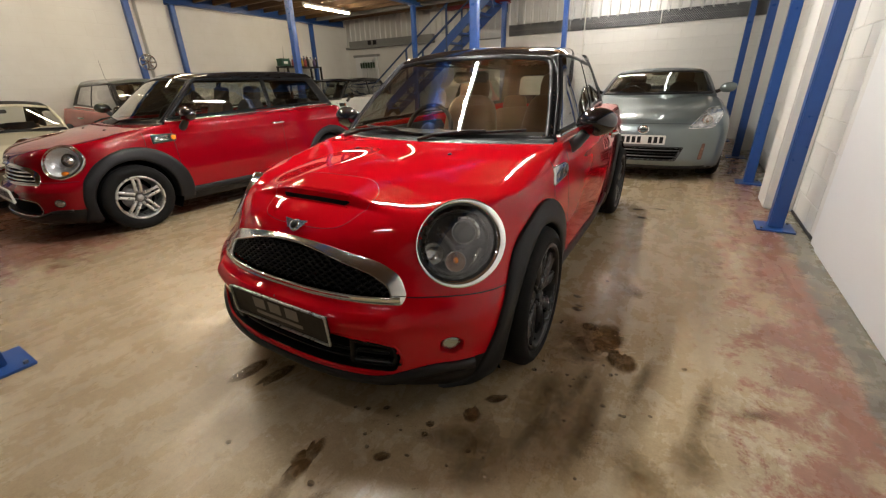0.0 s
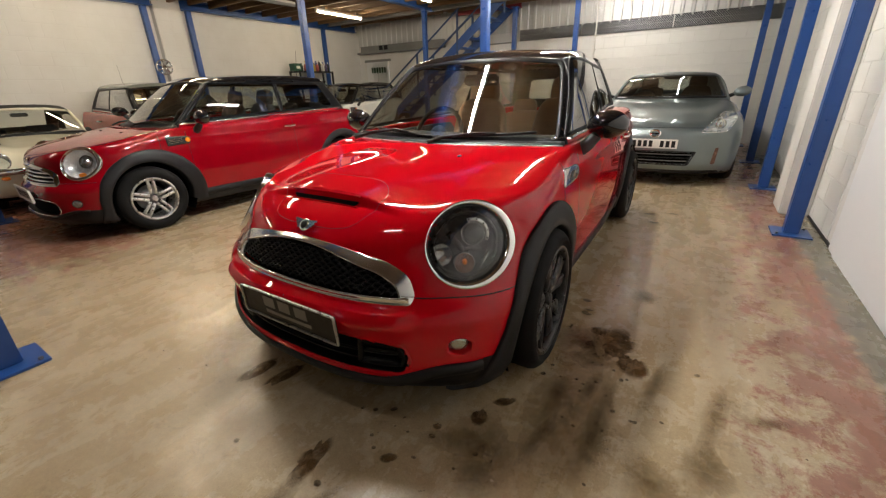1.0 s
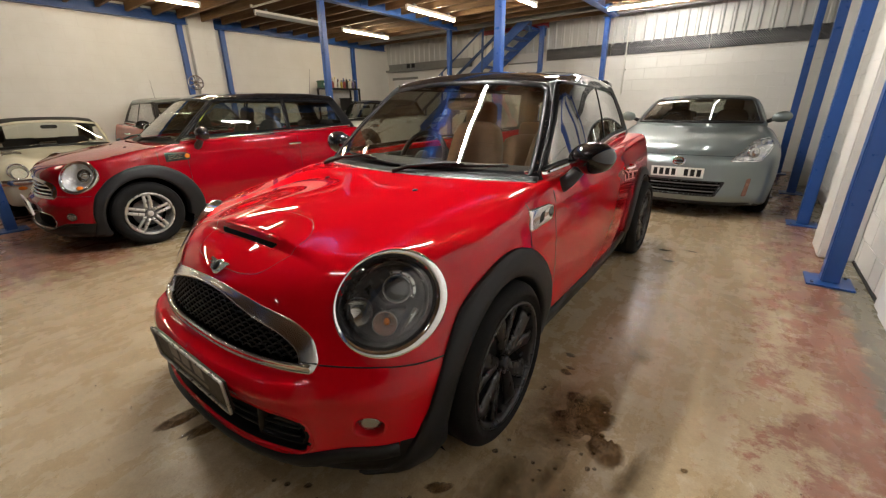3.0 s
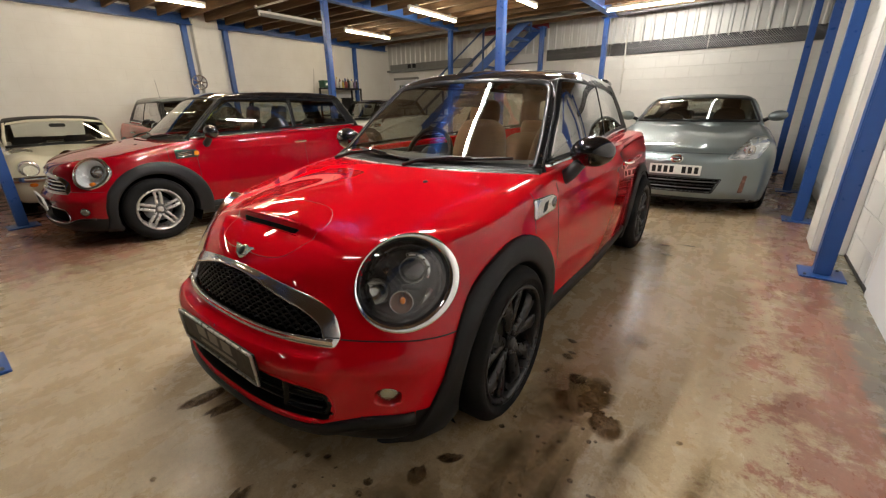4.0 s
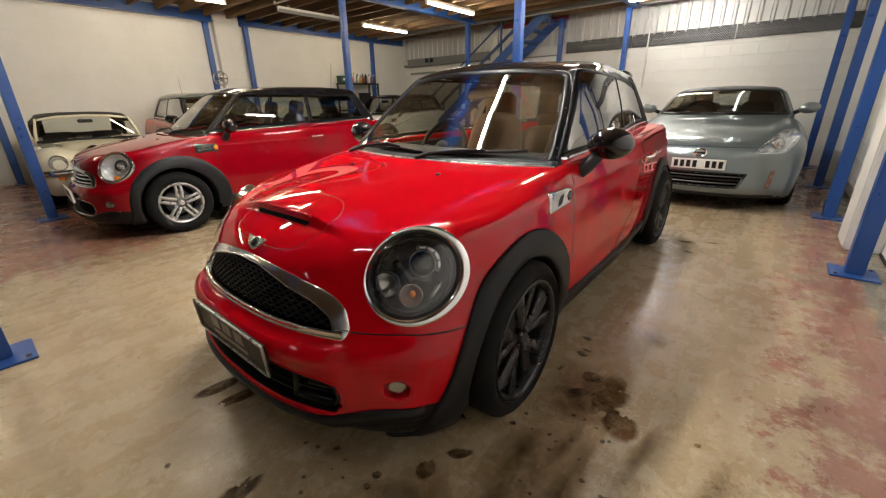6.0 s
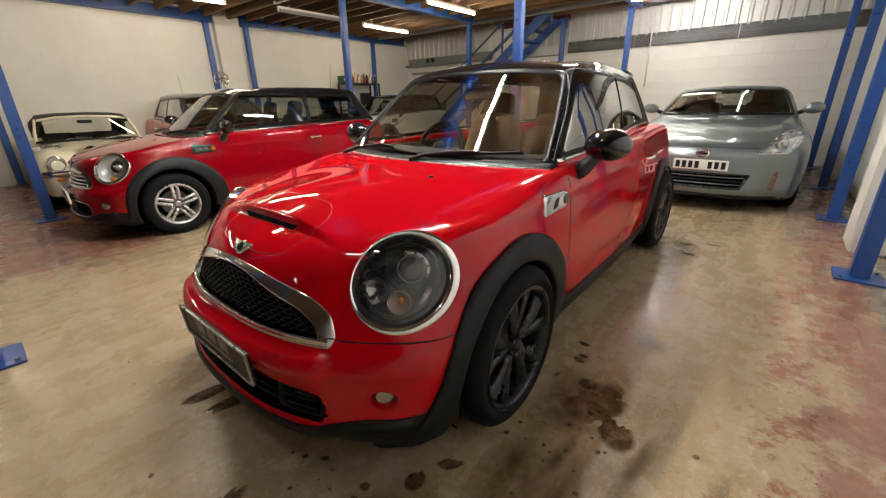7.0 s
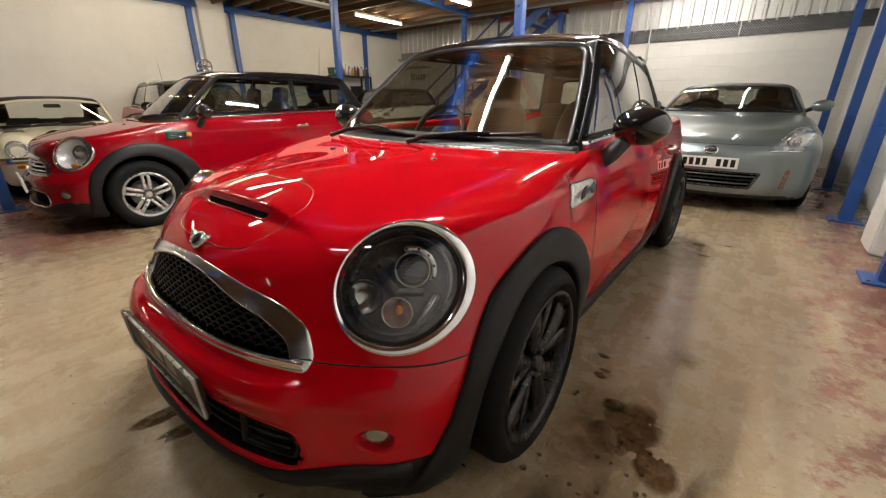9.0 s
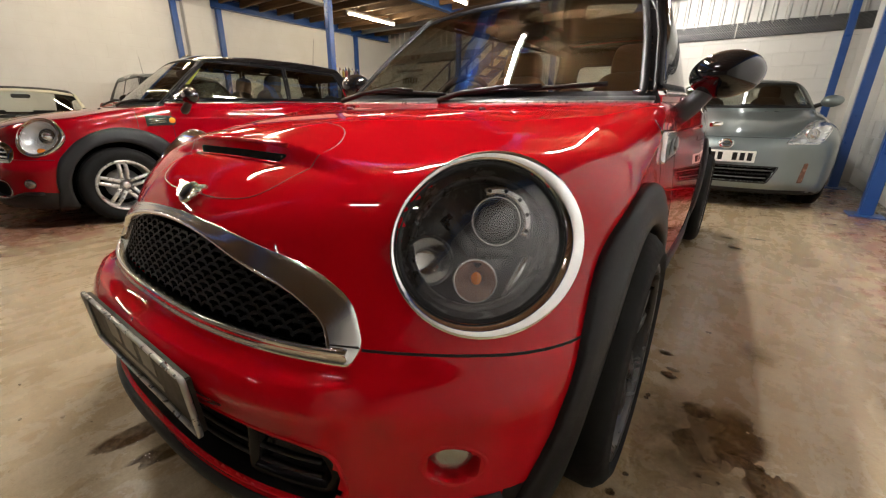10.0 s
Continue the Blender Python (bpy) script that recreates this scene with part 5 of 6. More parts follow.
            return grid_bm([[(xx, ay + 0.365 * math.cos(a), 0.325 + 0.365 * math.sin(a)) for a in al] for xx in (0.875, 0.6)] + [[(0.6, ay + 0.02 * math.cos(a), 0.325 + 0.02 * math.sin(a)) for a in al]], closed=False)
        both("wheel_well", well, DARKWELL, car)
    interior(car, BROWNCLOTH, 0.22, 0.96)
    car.matrix_world = pos
    return tagged(car, label, "car")


R_HOOD = curve([(-0.75, 0.56), (-0.62, 0.665), (-0.4, 0.725), (0.0, 0.755), (0.6, 0.80), (1.2, 0.80), (2.6, 0.80), (3.0, 0.76)], 0.05)


def roadster_lower(p):
    x, y, z = np.abs(p[..., 0]), p[..., 1], p[..., 2]
    side = x - (0.72 - 0.22 * (z - 0.55) ** 2 - 0.04 * step(-y, 0.1, 0.7))
    front = -0.70 + 0.9 * (z - 0.5) ** 2 + 0.20 * x ** 3 - y
    pod = 0.07 * np.exp(-((x - 0.52) / 0.15) ** 2) * (1 - step(y, -0.3, 0.7))
    top = z - (R_HOOD(y) - 0.12 * x ** 2 + pod)
    g = smax(smax(front, top, 0.12), side, 0.12)
    return smax(smax(g, y - 2.95, 0.2), 0.2 - z, 0.05)


def roadster(pos, label):
    """An old open two-seater with round lamps and a raised soft top, its nose towards -y."""
    car = new("roadster_car")
    pts, nrm, quads = shell(roadster_lower, 0.0, 2.3, 0.5, 140, 60, 50, 24)
    c = pts[quads].mean(1)
    x, y, z = np.abs(c[:, 0]), c[:, 1], c[:, 2]
    ff = lambda a, b: cast(roadster_lower, np.stack([np.asarray(a, float), np.full_like(np.asarray(a, float), -1.5), np.asarray(b, float)], -1), (0, 1, 0))
    axles = (0.0, 2.11)
    gone = (z > 0.72) & (y > 0.78) & (y < 2.0) & (x < 0.58)
    for ay in axles:
        gone |= (np.hypot(y - ay, z - 0.30) < 0.345) & (x > 0.4)
    mouth = rounded([(-0.36, 0.36), (0.36, 0.36), (0.40, 0.46), (-0.40, 0.46)], 0.04, gap=0.03)
    gone |= inside(inset(mouth, 0.012), c[:, 0], z) & (y < -0.2)
    left = ~gone
    for name, test in (("bonnet", y < 0.62), ("door", (y < 1.6)), ("rear_body", y > -9)):
        piece(name, pts, nrm, quads[left & test], CREAM, car)
        left &= ~test
    part("grille", layers([mouth, inset(mouth, 0.012), inset(mouth, 0.014)], [0.003, 0.006, -0.05], ff), CHROME, car, "", True)
    part("grille_back", layers([inset(mouth, 0.01)], [-0.05], ff, cap=True), DARKWELL, car, "", True)
    for s in (1, -1):
        lp = Vector(ff([0.515 * s], [0.615])[0][0])
        hl = new("headlamp")
        hl.parent = car
        hl["label"] = "round headlamp with a chrome rim"
        m = Matrix.Translation(lp + Vector((0, 0.01, 0))) @ pose(0, 0, 0, 0, 0, -90)
        part("lamp_rim", turned(lathe([(0.076, 0.03), (0.081, 0.045), (0.090, 0.035), (0.096, 0.0), (0.096, -0.06)], 36), m), CHROME, hl, "", True)
        part("lamp_bowl", turned(lathe([(0.001, -0.03), (0.045, -0.01), (0.078, 0.03)], 36), m), LAMPSILVER, hl, "", True)
        o = part("lamp_lens", turned(lathe([(0.001, 0.056), (0.04, 0.052), (0.066, 0.044), (0.080, 0.034)], 36), m), CLEAR, hl, "", True)
        o.visible_shadow = False
        xs = np.linspace(0.30, 0.66, 14) * s
        p, n = ff(xs, np.full(14, 0.50))
        part("quarter_bumper", sweep(p + n * 0.035, n, 0.07, 0.014), CHROME, car, "chrome quarter bumper", True)
        part("side_lamp", turned(ball(0.04, 0.02, 0.022, 12, 8), Matrix.Translation(Vector(ff([0.52 * s], [0.43])[0][0]))), AMBER, car)
    # windscreen with frame, soft top
    fr = [(-0.60, 0.66, 0.79), (-0.585, 0.74, 0.92), (-0.54, 0.90, 1.09), (-0.3, 0.885, 1.125), (0, 0.88, 1.135), (0.3, 0.885, 1.125), (0.54, 0.90, 1.09), (0.585, 0.74, 0.92), (0.60, 0.66, 0.79)]
    part("screen_frame", tube(fr, 0.020, sides=8), CREAM, car, "cream windscreen frame", True)
    part("screen_base", tube([(-0.60, 0.66, 0.80), (-0.3, 0.60, 0.815), (0, 0.58, 0.82), (0.3, 0.60, 0.815), (0.60, 0.66, 0.80)], 0.018, sides=8), GAP, car, "", True)
    us = np.linspace(-1, 1, 15)
    rows = [[(u * (0.59 - 0.05 * t), 0.60 + 0.07 * u * u + 0.28 * t, 0.82 - 0.02 * u * u + 0.305 * t - 0.03 * t * u * u) for u in us] for t in np.linspace(0.02, 1, 8)]
    o = part("windscreen", grid_bm(rows, closed=False), GLASS, car, "", True)
    o.visible_shadow = False
    top_z = lambda u, t: 1.15 + 0.04 * math.sin(math.pi * t) - 0.05 * abs(u) ** 3 - (0.10 * (abs(u) - 0.9) / 0.1 if abs(u) > 0.9 else 0)
    rows = [[(u * 0.60, 0.88 + 0.85 * t, top_z(u, t)) for u in us] for t in np.linspace(0, 1, 8)]
    ob = part("soft_top", grid_bm(rows, closed=False), CANVAS, car, "black canvas soft top", True)
    md = ob.modifiers.new("thick", "SOLIDIFY")
    md.thickness = 0.012
    for s in (1, -1):
        rows = [[(s * u * 0.60, 1.73 + 0.27 * t, top_z(u, 1) * (1 - t) + 0.82 * t) for u in np.linspace(0.72, 1, 5)] for t in np.linspace(0, 1, 6)]
        ob = part("soft_top_corner", grid_bm(rows, closed=False), CANVAS, car, "", True)
        md = ob.modifiers.new("thick", "SOLIDIFY")
        md.thickness = 0.012
    part("rear_curtain", turned(box(-0.56, 0.56, -0.01, 0.01, 0.0, 0.06), pose(0, 2.02, 0.80)), CANVAS, car)
    for s in (1, -1):
        part("soft_top_side", box(0.585 * s - 0.008, 0.585 * s + 0.008, 1.62, 1.98, 0.80, 1.06), CANVAS, car)
    for k in (-0.28, 0.22):
        part("wiper", tube([(k, 0.585, 0.83), (k + 0.15, 0.61, 0.85), (k + 0.3, 0.62, 0.855)], 0.006, sides=6), CHROME, car)
    part("rear_view_mirror", turned(box(-0.09, 0.09, -0.012, 0.012, -0.025, 0.025, bevel=0.01), pose(0.0, 0.84, 1.06)), GAP, car)
    for x0 in (-0.30, 0.30):
        part("seat_back", turned(box(-0.2, 0.2, -0.05, 0.05, -0.25, 0.25, bevel=0.04), pose(x0, 1.55, 0.64, -14, 0, 0)), DARKCLOTH, car, "", True)
    part("dashboard", box(-0.56, 0.56, 0.80, 0.84, 0.6, 0.80), DASH, car)
    part("cabin_floor", box(-0.56, 0.56, 0.7, 2.0, 0.25, 0.28), DARKCLOTH, car)
    for ay in axles:
        for s in (1, -1):
            wheel(car, 0.615 * s, ay, 0.285, 0.175, s, "twist", ALLOY, 0.15)

        def well():
            al = np.radians(np.linspace(-30, 210, 24))
            return grid_bm([[(xx, ay + 0.345 * math.cos(a), 0.30 + 0.345 * math.sin(a)) for a in al] for xx in (0.68, 0.45)] + [[(0.45, ay + 0.02 * math.cos(a), 0.30 + 0.02 * math.sin(a)) for a in al]], closed=False)
        both("wheel_well", well, DARKWELL, car)
    car.matrix_world = pos
    return tagged(car, label, "car")


# ---- the hall ----
X0, X1, Y0, Y1 = -9.95, 1.07, -8.6, 10.85
BEAM, DECK = 3.0, 3.22


def setting(name, bm, mat, label, category, smooth=False):
    return tagged(mesh_ob(name, bm, mat, None, smooth), label, category, kind="structure")


setting("floor", box(X0 - 0.2, X1 + 0.2, Y0 - 0.2, Y1 + 0.2, -0.15, 0), FLOOR, "worn stained concrete floor with flaking red paint", "floor")
wall_e = setting("wall_east", box(X1, X1 + 0.2, Y0, Y1 + 0.2, 0, 4.2), BLOCKWALL, "white painted blockwork wall", "wall")
setting("wall_west", box(X0 - 0.2, X0, Y0, Y1 + 0.2, 0, 4.2), BLOCKWALL, "cream white painted blockwork wall", "wall")
wall_n = setting("wall_north", box(X0, X1, Y1, Y1 + 0.2, 0, 4.2), BLOCKWALL, "white painted blockwork back wall", "wall")
setting("wall_south", box(X0, X1, Y0 - 0.2, Y0, 0, 4.2), GREYPAINT, "plain grey painted wall", "wall")
setting("wall_pier_1", box(0.83, X1, 5.06, 5.49, 0, 4.0, bevel=0.012), BLOCKWALL, "white painted blockwork pier", "pier")
setting("wall_pier_2", box(0.83, X1, 9.15, 9.6, 0, 4.0, bevel=0.012), BLOCKWALL, "white painted blockwork pier", "pier")
setting("wall_pier_3", box(X0, X0 + 0.16, 4.79, 5.33, 0, 4.0, bevel=0.012), BLOCKWALL, "cream white blockwork pier", "pier")
setting("wall_panel", box(X1 - 0.038, X1, Y0, 3.93, 0, 4.0, bevel=0.004), SMOOTHWALL, "smooth white wall panel", "wall panel")
setting("trim_1", box(X1 - 0.028, X1, 3.96, 4.10, 0, 4.0, bevel=0.004), SMOOTHWALL, "white vertical cover strip", "trim")
setting("baseboard", box(X1 - 0.015, X1, 4.1, 5.06, 0, 0.02), PLASTIC, "dark joint along the wall foot", "joint")


def ribbed(x0, x1, z0, z1, y):
    """A trapezoid metal sheet."""
    rows = []
    pts = []
    x = x0
    while x < x1:
        pts += [(x, 0.0), (x + 0.12, 0.0), (x + 0.14, -0.03), (x + 0.18, -0.03)]
        x += 0.20
    return grid_bm([[(a, y + d, z0) for a, d in pts], [(a, y + d, z1) for a, d in pts]], closed=False)


setting("wall_cladding", ribbed(X0 + 0.02, X1, 2.54, 4.2, Y1 - 0.015), CLAD, "light ribbed metal cladding above the back wall", "cladding")
for k, (a, b) in enumerate(((-4.35, -2.82), (-2.80, -0.9), (-0.88, 0.98))):
    setting("trim_%d" % (k + 2), box(a, b, Y1 - 0.045, Y1 - 0.002, 2.325, 2.578, bevel=0.003), CHEQUER, "dark chequer plate strip on the back wall", "chequer plate")
    setting("trim_%d" % (k + 6), box(a, b, Y1 - 0.052, Y1 - 0.044, 2.444, 2.453), IRON, "thin bright joint of the chequer plate", "trim")
setting("trim_10", box(-9.75, -6.6, Y1 - 0.14, Y1 - 0.002, 2.40, 2.56, bevel=0.006), GREYPAINT, "grey cable tray along the back wall", "cable tray")
setting("trim_11", box(-9.85, -6.6, Y1 - 0.2, Y1 - 0.002, 2.34, 2.395, bevel=0.004), GREYPAINT, "grey ledge below the cable tray", "ledge")
for a in (-8.95, -8.75):
    setting("trim_12", box(a, a + 0.12, Y1 - 0.17, Y1 - 0.13, 2.42, 2.54), PLASTIC, "dark box on the cable tray", "junction box")

# ceiling: deck boards and joists in one mesh
cb = bmesh.new()
y = Y0
while y < Y1:
    box(X0, X1, y, y + 0.595, DECK, DECK + 0.03, cb)
    y += 0.60
y = Y0 + 0.2
rj = random.Random(4)
while y < Y1 - 0.6:
    for a, b in ((X0 + 0.12, -6.18), (-6.02, -2.68), (-2.52, 0.82)):
        box(a, b, y - 0.025, y + 0.025, DECK - 0.17 + rj.uniform(-0.006, 0.006), DECK - 0.002, cb)
    y += 0.45
setting("ceiling", cb, WOOD, "bare timber joists and boards of a mezzanine", "ceiling")


def girder(x0, x1, y0, y1, z0, z1):
    """An I-section along its longer side."""
    bm = bmesh.new()
    if y1 - y0 > x1 - x0:
        m = (x0 + x1) / 2
        box(x0, x1, y0, y1, z0, z0 + 0.014, bm)
        box(x0, x1, y0, y1, z1 - 0.014, z1, bm)
        box(m - 0.006, m + 0.006, y0, y1, z0 + 0.014, z1 - 0.014, bm)
    else:
        m = (y0 + y1) / 2
        box(x0, x1, y0, y1, z0, z0 + 0.014, bm)
        box(x0, x1, y0, y1, z1 - 0.014, z1, bm)
        box(x0, x1, m - 0.006, m + 0.006, z0 + 0.014, z1 - 0.014, bm)
    return bm


for k, (x0, x1, y0, y1, z0, z1) in enumerate(((-9.94, -9.80, Y0, Y1 - 0.2, 2.96, 3.15), (-6.18, -6.03, Y0, 9.4, BEAM, DECK - 0.004), (-2.68, -2.53, Y0, 10.2, BEAM, DECK - 0.004), (0.74, 0.89, Y0, Y1 - 0.2, BEAM, DECK - 0.004))):
    setting("beam_%d" % (k + 1), girder(x0, x1, y0, y1, z0, z1), BLUE, "blue painted steel beam below the mezzanine", "beam")
setting("beam_5", girder(-2.5, 1.0, 10.08, 10.2, 3.03, 3.20), GREYPAINT, "grey steel beam at the mezzanine edge", "beam")
setting("beam_6", girder(-6.0, -4.2, 10.42, 10.54, 3.02, 3.2), DARKREDSTEEL, "dark red steel beam above the stairs", "beam")
setting("beam_7", girder(-9.8, -2.7, 9.45, 9.57, 3.03, 3.2), GREYPAINT, "grey steel beam at the mezzanine edge", "beam")


def post(x, y, top, w=0.10, plate=0.27, k=0):
    bm = box(-w / 2, w / 2, -w / 2, w / 2, 0.012, top, bevel=0.008)
    ob = tagged(mesh_ob("post", bm, BLUE), "blue painted square steel post on a base plate", "post", "steel posts")
    part("base_plate", box(-plate / 2, plate / 2, -plate / 2, plate / 2, 0, 0.014, bevel=0.003), BLUE, ob)
    for i in (-1, 1):
        part("anchor_bolt", turned(lathe([(0.001, 0.018), (0.010, 0.016), (0.011, 0.0)], 6), pose(i * plate * 0.38, i * plate * 0.38, 0.012, 0, -90, 0)), IRON, ob)
    part("head_plate", box(-0.09, 0.09, -0.09, 0.09, top - 0.012, top, bevel=0.002), BLUE, ob)
    ob.location = (x, y, 0)
    return ob


for x, y in ((0.848, 4.42), (0.80, 6.29), (0.782, 8.31), (0.67, 10.45), (-2.61, 5.4), (-6.10, 5.4), (-6.10, 9.08), (-2.73, 10.1), (-2.69, 0.29), (-6.30, 0.97)):
    post(x, y, BEAM, 0.105 if x > 0 or (x, y) == (-2.61, 5.4) else 0.10)
for x, y in ((-9.86, 1.03), (-9.86, 4.63), (-9.86, 5.50), (-9.86, 9.31)):
    post(x, y, 2.96, 0.10, 0.16)
post(-4.28, 10.3, 3.02, 0.10, 0.22)


# ---- lamps ----
def batten(x, y, mat, along="y", lit=True, length=1.5, z=2.975):
    """A fluorescent batten fixed below the joists."""
    e = tagged(new("ceiling_light"), "lit fluorescent batten fixed below the mezzanine joists" if lit else "unlit grey fluorescent batten below the joists", "light", "fluorescent battens")
    part("housing", box(-0.03, 0.03, 0, length, 0.0, 0.045, bevel=0.004), WHITEMETAL, e)
    part("fixing", box(-0.02, 0.02, 0.2, 0.26, 0.045, DECK - 0.17 - z + 0.012), GREYPAINT, e)
    part("fixing", box(-0.02, 0.02, length - 0.26, length - 0.2, 0.045, DECK - 0.17 - z + 0.012), GREYPAINT, e)
    if lit:
        part("tube", turned(turned(lathe([(0.004, 0.0), (0.019, 0.004), (0.019, length - 0.084), (0.004, length - 0.08)], 16), pose(0, 0, 0, 0, 0, 90)), pose(0, 0.04, -0.024)), mat, e, "glowing fluorescent tube", True)
    else:
        part("cover", box(-0.045, 0.045, 0.02, length - 0.02, -0.05, 0.0, bevel=0.01), GREYPAINT, e)
    for a in (0.0, length - 0.04):
        part("end_cap", box(-0.022, 0.022, a, a + 0.04, -0.045, 0.0, bevel=0.004), WHITEMETAL, e)
    e.matrix_world = pose(x, y, z, 0, 0, -90 if along == "x" else 0)
    return e


for x, y in ((-7.85, 7.3), (-7.9, 2.75), (-5.27, 6.65), (-6.0, 2.5), (-7.95, -1.2), (-3.40, 6.55)):
    batten(x, y, WARMTUBE)
batten(-7.72, 5.13, WARMTUBE, lit=False)
batten(-1.9, 1.72, COOLTUBE, length=1.35)
batten(-1.62, 0.08, SHORTTUBE, "x", length=0.6)
batten(-4.6, 1.15, NEARTUBE)
batten(-3.3, -4.6, FRONTTUBE)
batten(-1.4, 4.0, STRONGTUBE)
batten(-0.4, 8.0, FAINTTUBE)
batten(-2.5, 9.2, DIMTUBE, "x", z=2.975)


# ---- stairs ----
st = tagged(new("staircase"), "blue steel staircase rising to the mezzanine", "staircase")
sx0, sz0, sx1, sz1 = -8.35, 0.0, -4.35, 3.05
d = Vector((sx1 - sx0, 0, sz1 - sz0)).normalized()
for yy in (9.72, 10.52):
    a, b = Vector((sx0, yy, 0.10)), Vector((sx1, yy, sz1 + 0.02))
    bm = box(0, (b - a).length, -0.012, 0.012, -0.10, 0.10)
    part("stringer", turned(bm, Matrix.Translation(a) @ d.to_track_quat("X", "Z").to_matrix().to_4x4()), BLUE, st, "blue steel stringer")
for k in range(15):
    q = (k + 0.7) / 15.5
    xx, zz = sx0 + (sx1 - sx0) * q, sz1 * q + 0.10
    part("tread", box(xx - 0.11, xx + 0.11, 9.735, 10.505, zz - 0.02, zz + 0.02, bevel=0.004), BLUE, st)
for yy in (9.72, 10.52):
    a, b = Vector((sx0 + 0.1, yy, 1.12)), Vector((sx1 + 0.3, yy, 4.1))
    part("handrail", tube([a, b], 0.022, sides=8), RAIL, st, "dark blue handrail", True)
    part("mid_rail", tube([a - Vector((0, 0, 0.42)), b - Vector((0, 0, 0.42))], 0.016, sides=8), RAIL, st, "", True)
    for q in (0.04, 0.34, 0.64, 0.94):
        p = a.lerp(b, q)
        part("baluster", box(p.x - 0.02, p.x + 0.02, yy - 0.02, yy + 0.02, p.z - 1.08, p.z), RAIL, st)

# ---- shutter, shelf, wall things ----
sh = tagged(mesh_ob("door_1", box(-9.62, -8.72, Y1 - 0.06, Y1 - 0.003, 0.0, 2.10, bevel=0.005), SMOOTHWALL), "white slatted door with small dark window slots", "door", kind="structure")
part("door_frame", box(-9.70, -8.64, Y1 - 0.05, Y1 - 0.002, 2.10, 2.17), GREYPAINT, sh)
for r in (0.95, 1.78):
    for k in range(6):
        part("window_slot", box(-9.42 + 0.105 * k, -9.36 + 0.105 * k, Y1 - 0.068, Y1 - 0.059, r, r + 0.16), GREENSLOT, sh)
        part("slat", box(-9.345 + 0.105 * k, -9.325 + 0.105 * k, Y1 - 0.072, Y1 - 0.059, 0.1, 2.05), SMOOTHWALL, sh)

sf = tagged(new("shelf_unit"), "black metal shelf unit against the cream wall", "shelf")
for yy in (7.85, 9.0):
    for xx in (-9.75, -9.35):
        part("upright", box(xx - 0.02, xx + 0.02, yy - 0.02, yy + 0.02, 0, 1.80), GAP, sf)
for zz in (0.35, 1.05, 1.76):
    part("shelf_board", box(-9.78, -9.33, 7.83, 9.02, zz, zz + 0.035, bevel=0.003), GAP, sf)


def bottle(x, y, z, r, h, mat, cap):
    b = tagged(new("bottle"), "plastic bottle of car care fluid on the shelf", "bottle", "bottles on the shelf")
    part("flask", turned(lathe([(0.001, 0), (r, 0.004), (r, h * 0.62), (r * 0.8, h * 0.74), (r * 0.4, h * 0.82), (r * 0.4, h * 0.86)], 14), pose(0, 0, 0, 0, -90, 0)), mat, b, "", True)
    part("cap", turned(lathe([(r * 0.46, h * 0.84), (r * 0.46, h), (0.001, h)], 12), pose(0, 0, 0, 0, -90, 0)), cap, b, "", True)
    b.location = (x, y, z)


rb = random.Random(7)
tones = [plain("bottle_%s" % n, c, 0.35) for n, c in (("white", (0.55, 0.54, 0.50)), ("yellow", (0.45, 0.34, 0.06)), ("blue", (0.06, 0.10, 0.22)), ("black", (0.02, 0.02, 0.02)), ("red", (0.28, 0.06, 0.05)), ("purple", (0.14, 0.10, 0.20)))]
yy = 8.15
while yy < 8.95:
    for xx in (-9.45, -9.6):
        bottle(xx + rb.uniform(-0.02, 0.02), yy + rb.uniform(-0.015, 0.015), 1.795, rb.uniform(0.03, 0.045), rb.uniform(0.2, 0.30), rb.choice(tones), rb.choice(tones))
    yy += 0.10
bx = tagged(mesh_ob("first_aid_box", box(-9.62, -9.40, 7.74, 7.98, 1.797, 1.97, bevel=0.012), GREENBOX), "dark green first aid box on the shelf", "box")
part("box_label", box(-9.401, -9.397, 7.80, 7.92, 1.85, 1.91), WHITEPLATE, bx)
part("box_lid", box(-9.625, -9.395, 7.735, 7.985, 1.94, 1.975, bevel=0.006), GREENBOX, bx)
for k, (a, h) in enumerate(((8.62, 0.45), (8.82, 0.36))):
    bn = tagged(mesh_ob("storage_bin", box(-9.70, -9.36, a - 0.09, a + 0.09, 1.088, 1.088 + h, bevel=0.02), GAP), "black plastic bin standing on the shelf", "bin", "bins on the shelf")
    part("bin_rim", box(-9.71, -9.35, a - 0.1, a + 0.1, 1.088 + h - 0.03, 1.088 + h, bevel=0.008), PLASTIC, bn)

al = tagged(new("wall_wheel"), "chrome alloy wheel hung on a blue post", "wheel")
part("rim", lathe([(0.20, 0.02), (0.215, 0.05), (0.225, 0.05), (0.225, -0.03), (0.19, -0.03)], 40), CHROME, al, "", True)
for i in range(7):
    a = 2 * math.pi * i / 7
    pts = [(0.03 + 0.012 * math.sin(math.pi * q), (0.03 + 0.18 * q) * math.cos(a), (0.03 + 0.18 * q) * math.sin(a)) for q in np.linspace(0, 1, 6)]
    part("spoke", sweep(pts, np.tile([[1.0, 0, 0]], (6, 1)), 0.04, 0.010), CHROME, al, "", True)
part("hub", lathe([(0.001, 0.055), (0.04, 0.05), (0.045, 0.0), (0.03, -0.03)], 20), CHROME, al, "", True)
al.matrix_world = pose(-9.79, 4.71, 1.82) @ Matrix.Scale(0.68, 4)

